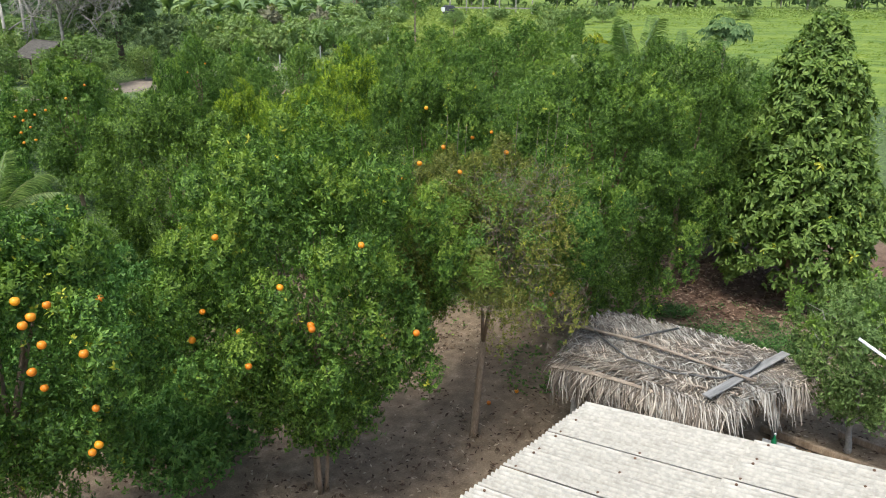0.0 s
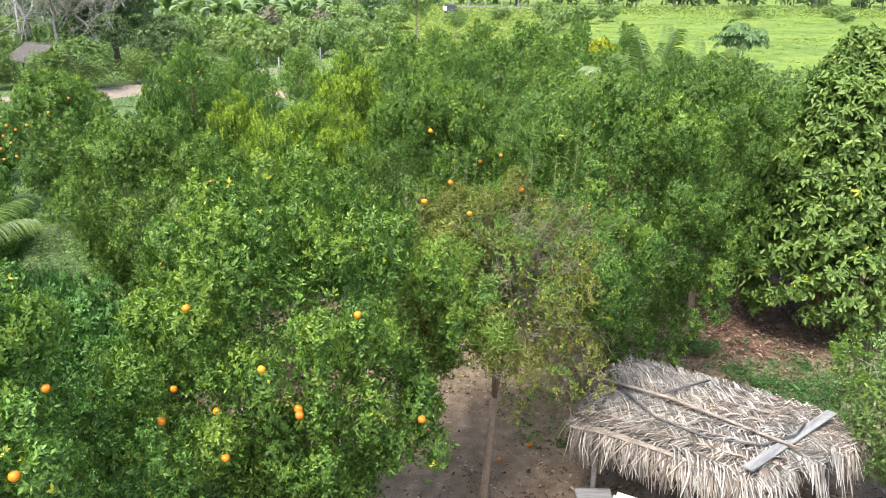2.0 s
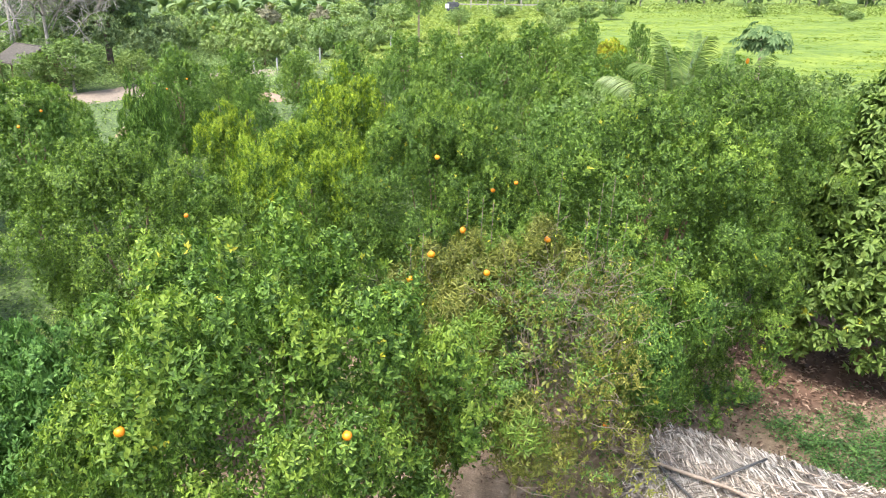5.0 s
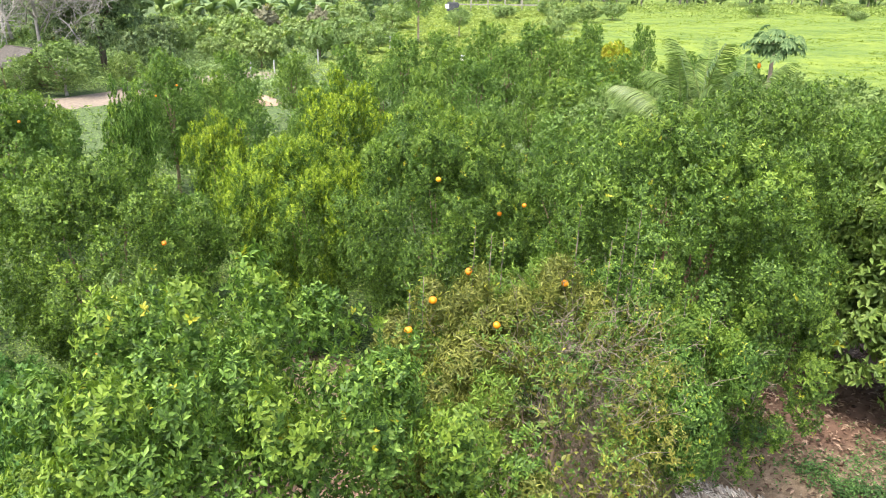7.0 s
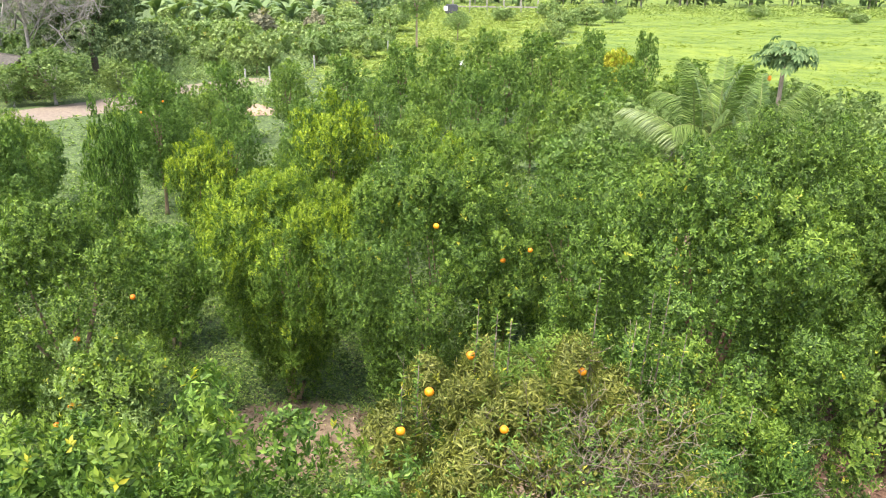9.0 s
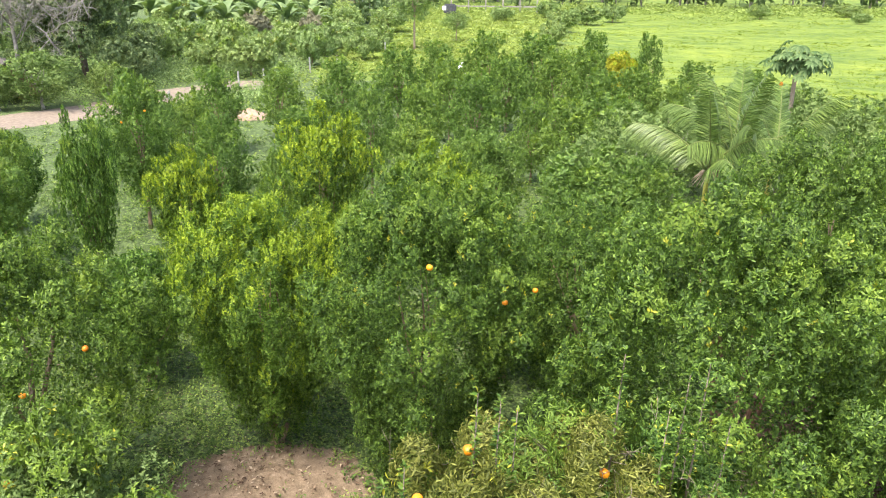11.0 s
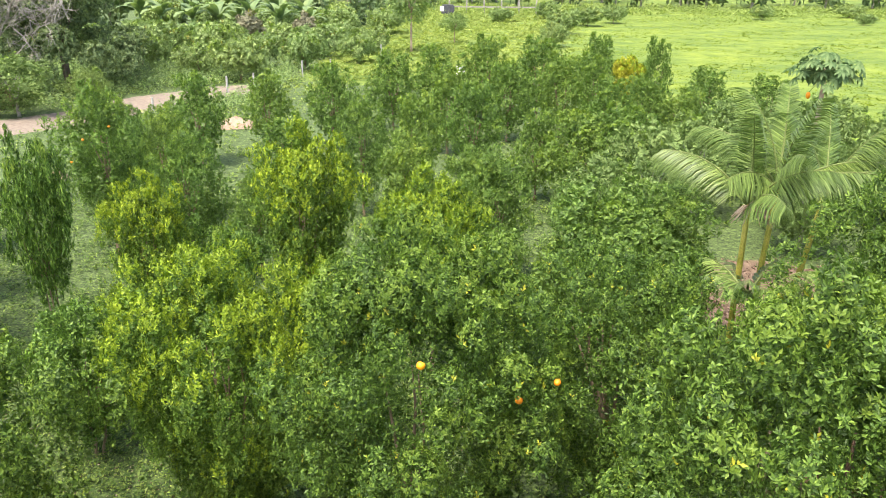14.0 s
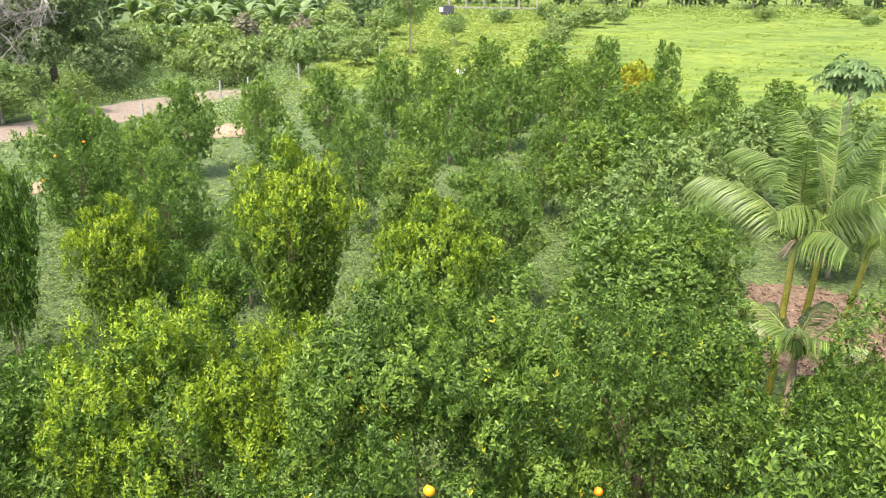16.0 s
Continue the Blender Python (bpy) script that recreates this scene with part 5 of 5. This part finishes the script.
# cocoa trees behind the posts
rng = np.random.default_rng(91)
coc = citrus(92, -16.2, 73.0, 4.8, 0.25, 3.2, 950, 6, 0.26, [COCOA, YOUNG, DRY], "spreading cocoa tree with broad drooping leaves", 0.18, 0.02, 18, full=False, name="cocoa_tree", category="cocoa tree", group="cocoa trees", slim=0.45, upright=0.1, shoot=0.3, radius=0.1, foot=0.85)
repeat(coc, rng, [(-12.2, 80, 0.95, 0.85), (-20.5, 76, 0.75, 0.85), (-8.2, 86, 0.8, 0.75), (-25.5, 77, 1.1, 1.0), (-16.5, 82, 0.9, 0.9), (-12.5, 90, 0.95, 1.1), (-21.5, 86, 1.1, 1.2), (-27, 86, 1.1, 1.2), (-18, 95, 0.9, 1.2),
                    (-25, 96, 0.9, 1.25), (-12, 98, 0.85, 1.2), (-31, 93, 1.0, 1.2), (-7.5, 95, 0.8, 0.9), (-33, 82, 1.2, 1.2), (-41, 78, 1.1, 1.1), (-30, 117, 1.3, 1.4), (-22, 119, 1.25, 1.4), (-14, 116, 1.1, 1.3), (-38, 119, 1.4, 1.4), (-8, 121, 1.0, 1.2)])
# dry shrubs among them
dry = citrus(93, -20.0, 92.5, 3.0, 0.5, 3.9, 500, 6, 0.3, [grain_mat("dry_brown_leaf", (0.25, 0.245, 0.15), (0.36, 0.345, 0.22), 2), DRY, DRY], "dry brown shrub among cocoa trees", 0.2, 0, 12, full=False, name="dry_shrub", category="shrub", group="shrubs")
repeat(dry, rng, [(-14.5, 94.5, 0.95, 0.8)])


# banana plants
def banana_leaf():
    n = 9
    VV, FF = [], []
    for i in range(n):
        k = i / (n - 1)
        x, z = 2.6 * (k - 0.14 * k * k), 1.9 * k - 2.0 * k * k
        w = 0.34 * math.sin(math.pi * min(0.97, 0.1 + 0.88 * k)) ** 0.6
        VV += [(x, -w, z - 0.14 * w), (x, 0, z), (x, w, z - 0.14 * w)]
    for i in range(n - 1):
        FF += [(i * 3, i * 3 + 3, i * 3 + 4, i * 3 + 1), (i * 3 + 1, i * 3 + 4, i * 3 + 5, i * 3 + 2)]
    return mesh("leaf", VV, FF, BANANA)


bl = banana_leaf()
ban = thing("banana_plant", -29.0, 103.0, 0, "tall banana plant with long arching blue-green leaves", "banana plant", "banana plants")
v, f_ = tube_data([(0, 0, -0.1), (0.05, 0, 1.5), (0, 0, 3.4)], [0.2, 0.17, 0.12], 9)
put("stem", mesh("stem", v, f_, BANANA), ban)
for i in range(10):
    put("leaf", bl, ban, pose(0, 0, 3.0, 0, -46 + 13 * (i % 4), i * 137.5) @ Matrix.Diagonal((1.25, 1.35, 1.25, 1)))
for i, (x, y, s) in enumerate([(-33, 104, 1.05), (-26, 102.5, 0.95), (-36.5, 107, 1.1), (-22.5, 104, 1.0), (-18.8, 103, 0.95), (-30.5, 108, 1.15), (-15.8, 105, 0.85), (-27, 109, 1.15), (-20.5, 109, 1.1), (-24.5, 106, 0.9), (-17, 109, 1.0)]):
    copy_thing(ban, pose(x, y, 0, 0, 0, i * 77) @ Matrix.Diagonal((s, s, s, 1)))

# big tree over the road, with dead limbs
rng = np.random.default_rng(101)
big = thing("large_tree", -27.0, 66.6, 0, "large dark shade tree with some bare dead limbs", "tree")
C, R = [], []
for i in range(34):
    a, h = i * 2.39996, (i + 0.5) / 34
    rho = 5.2 * math.sqrt(rng.uniform(0.1, 1)) * (1 - 0.35 * h)
    C.append((math.cos(a) * rho - 1.2, math.sin(a) * rho + 1.0, 2.0 + 7.5 * h - 0.9 * (rho > 3.4) * (h < 0.4)))
    R.append((1.5, 1.5, 1.25))
for i in range(14):
    a = i * 2.39996
    C.append((math.cos(a) * 4.6 * rng.uniform(0.8, 1.1) - 0.4, math.sin(a) * 4.2 + 1.4, rng.uniform(1.5, 3.2)))
    R.append((1.2, 1.2, 1.1))
C.append((-1, 0.5, 6.0))
R.append((3, 3, 2.4))
C, R = np.array(C), np.array(R)
trunk_of(big, rng, (-0.3, 0.2, 3.0), 0.25, BARK_DARK)
limbs(big, rng, C, (-0.3, 0.2, 3.2), 0.2, 10, BARK_DARK)
put("crown", crown("crown", rng, C, R, 11500, 6, 0.2, [WOOD_LEAF, COCOA, DRY], 0.1, 0.01, False, 0.3, 0.3), big)


def dead_branches(tree, rng, start, heading, length, r, depth, out):
    a = Vector(start)
    d = Vector(heading).normalized()
    m1 = a + d * length * 0.5 + Vector(rng.normal(size=3) * length * 0.06)
    e = a + d * length + Vector(rng.normal(size=3) * length * 0.08)
    out.append(([a, m1, e], [r, r * 0.75, r * 0.5]))
    if depth:
        for q in (m1, e, a.lerp(e, 0.75)):
            for _ in range(2):
                dead_branches(tree, rng, q, d * 0.7 + Vector(rng.normal(size=3) * 0.55), length * 0.55, r * 0.5, depth - 1, out)


for st, hd, ln, r in (((1.2, -4.6, 5.0), (0.5, -0.2, 0.5), 2.4, 0.1), ((-1.5, -4.2, 5.2), (0.55, -0.3, 0.55), 2.6, 0.11), ((-2.8, -4.0, 4.6), (-0.1, -0.15, 1), 3.2, 0.12), ((-1.0, -4.5, 4.6), (0.5, -0.3, -0.25), 1.9, 0.05), ((0.2, -4.8, 4.2), (0.6, -0.3, 0.3), 2.0, 0.05), ((-2.2, -4.6, 3.6), (0.3, -0.3, 0.5), 2.2, 0.05), ((-3.6, -4.2, 4.2), (0.4, -0.2, 0.7), 2.4, 0.06), ((-0.6, -4.7, 6.4), (0.7, -0.2, 0.3), 2.0, 0.05), ((-4.6, -4.0, 5.6), (0.3, -0.2, 0.8), 2.4, 0.06), ((-5.2, -3.5, 3.0), (-0.2, 0, 1), 3.4, 0.13)):
    out = []
    dead_branches(big, rng, st, hd, ln, r, 3, out)
    put("dead_limb", tubes("dead_limb", out, PALE_BARK, 4), big, label="bare pale dead limb")
for x, y, h in ((-34.5, 62.5, 9.0), (-38.0, 66.0, 9.0), (-40.0, 76.0, 10.0), (-30.5, 63.5, 9.5)):
    dt = thing("dead_tree", x, y, 0, "bare pale leafless tree behind the hut", "tree", "dead trees")
    v, f_ = tube_data([(0, 0, -0.1), (0.1, 0, h * 0.3), (0, 0.1, h * 0.6)], [0.18, 0.14, 0.1], 8)
    put("trunk", mesh("trunk", v, f_, PALE_BARK), dt)
    out = []
    for k in range(3):
        dead_branches(dt, rng, (0.05, 0.05, h * (0.35 + 0.12 * k)), (rng.normal() * 0.7, rng.normal() * 0.4, 0.9), h * 0.32, 0.08, 3, out)
    put("bare_crown", tubes("bare_crown", out, PALE_BARK, 4), dt)

# slender tree in the middle distance
slim_t = citrus(103, -3.4, 97.0, 6.2, 2.6, 8.4, 700, 6, 0.34, [COCOA, GREY, DRY], "slender tree with thin airy crown in tall grass", 0.3, 0, 22, full=False, name="slender_tree", category="tree", group="", radius=0.12, bark=PAPAYA_STEM)
repeat(slim_t, rng, [(1.5, 108, 0.4, 0.6)])
# field shrubs
fs = citrus(104, 17.0, 124.0, 5.0, 0.1, 2.8, 800, 6, 0.32, [COCOA, PALE, PALE], "rounded shrub standing in the tall grass", 0.2, 0, 16, full=False, name="field_shrub", category="shrub", group="field shrubs", radius=0.05)
repeat(fs, rng, [(13.0, 104, 0.8, 0.7), (30, 150, 0.9, 1.0), (24, 142, 0.9, 1.2), (62, 165, 0.8, 1.1), (74, 150, 0.6, 0.8), (20, 160, 0.9, 1.2), (84, 175, 0.8, 1.2), (10, 150, 0.7, 1.0)])

# woods along the far edge
wood = citrus(105, 30, 212, 14, -0.8, 11, 230, 5, 1.5, [WOOD_LEAF, COCOA, DRY], "dark broadleaf woodland tree at the field edge", 0.15, 0, 24, full=False, name="woodland_tree", category="tree", group="woodland edge", radius=0.25, bark=PALE_BARK, shoot=1.0)
wx = [(-120 + 11.5 * i + rng.uniform(-4, 4), 206 + rng.uniform(-8, 14) - 0.03 * abs(i - 12) * 11, rng.uniform(0.8, 1.35), rng.uniform(0.85, 1.25)) for i in range(30)]
repeat(wood, rng, wx)
wx = [(-150 + 13 * i + rng.uniform(-4, 4), 226 + rng.uniform(-8, 18), rng.uniform(1.3, 1.9), rng.uniform(1.0, 1.4)) for i in range(32)]
repeat(wood, rng, wx)
repeat(wood, rng, [(-48, 126, 0.75, 0.7), (-56, 118, 0.8, 0.75), (-42, 132, 0.8, 0.7), (-33, 136, 0.7, 0.7), (-24, 140, 0.7, 0.7), (-64, 108, 0.8, 0.8), (-52, 96, 0.7, 0.7), (-46, 84, 0.6, 0.55), (-58, 82, 0.7, 0.7), (-48, 108, 0.7, 0.7), (-30, 126, 0.5, 0.55), (-20, 130, 0.45, 0.5), (-38, 122, 0.5, 0.55), (-12, 138, 0.42, 0.5)])

# weedy scrub before the woods
leafy_weeds(31, 4500, (-30, 125, 172, 206), lambda x, y: 0.8 * (np.sin(x * 0.23 + 1.3 * np.sin(y * 0.2)) > -0.5), 1.3, 0.55, PALE, "pale green weedy scrub along the far field edge", 6)
leafy_weeds(32, 2600, (-30, 125, 150, 200), lambda x, y: 0.8 * (np.sin(x * 0.13 + 1.7 * np.sin(y * 0.17)) > 0.1), 1.0, 0.42, PALE, "green weedy clumps in the far field", 6)
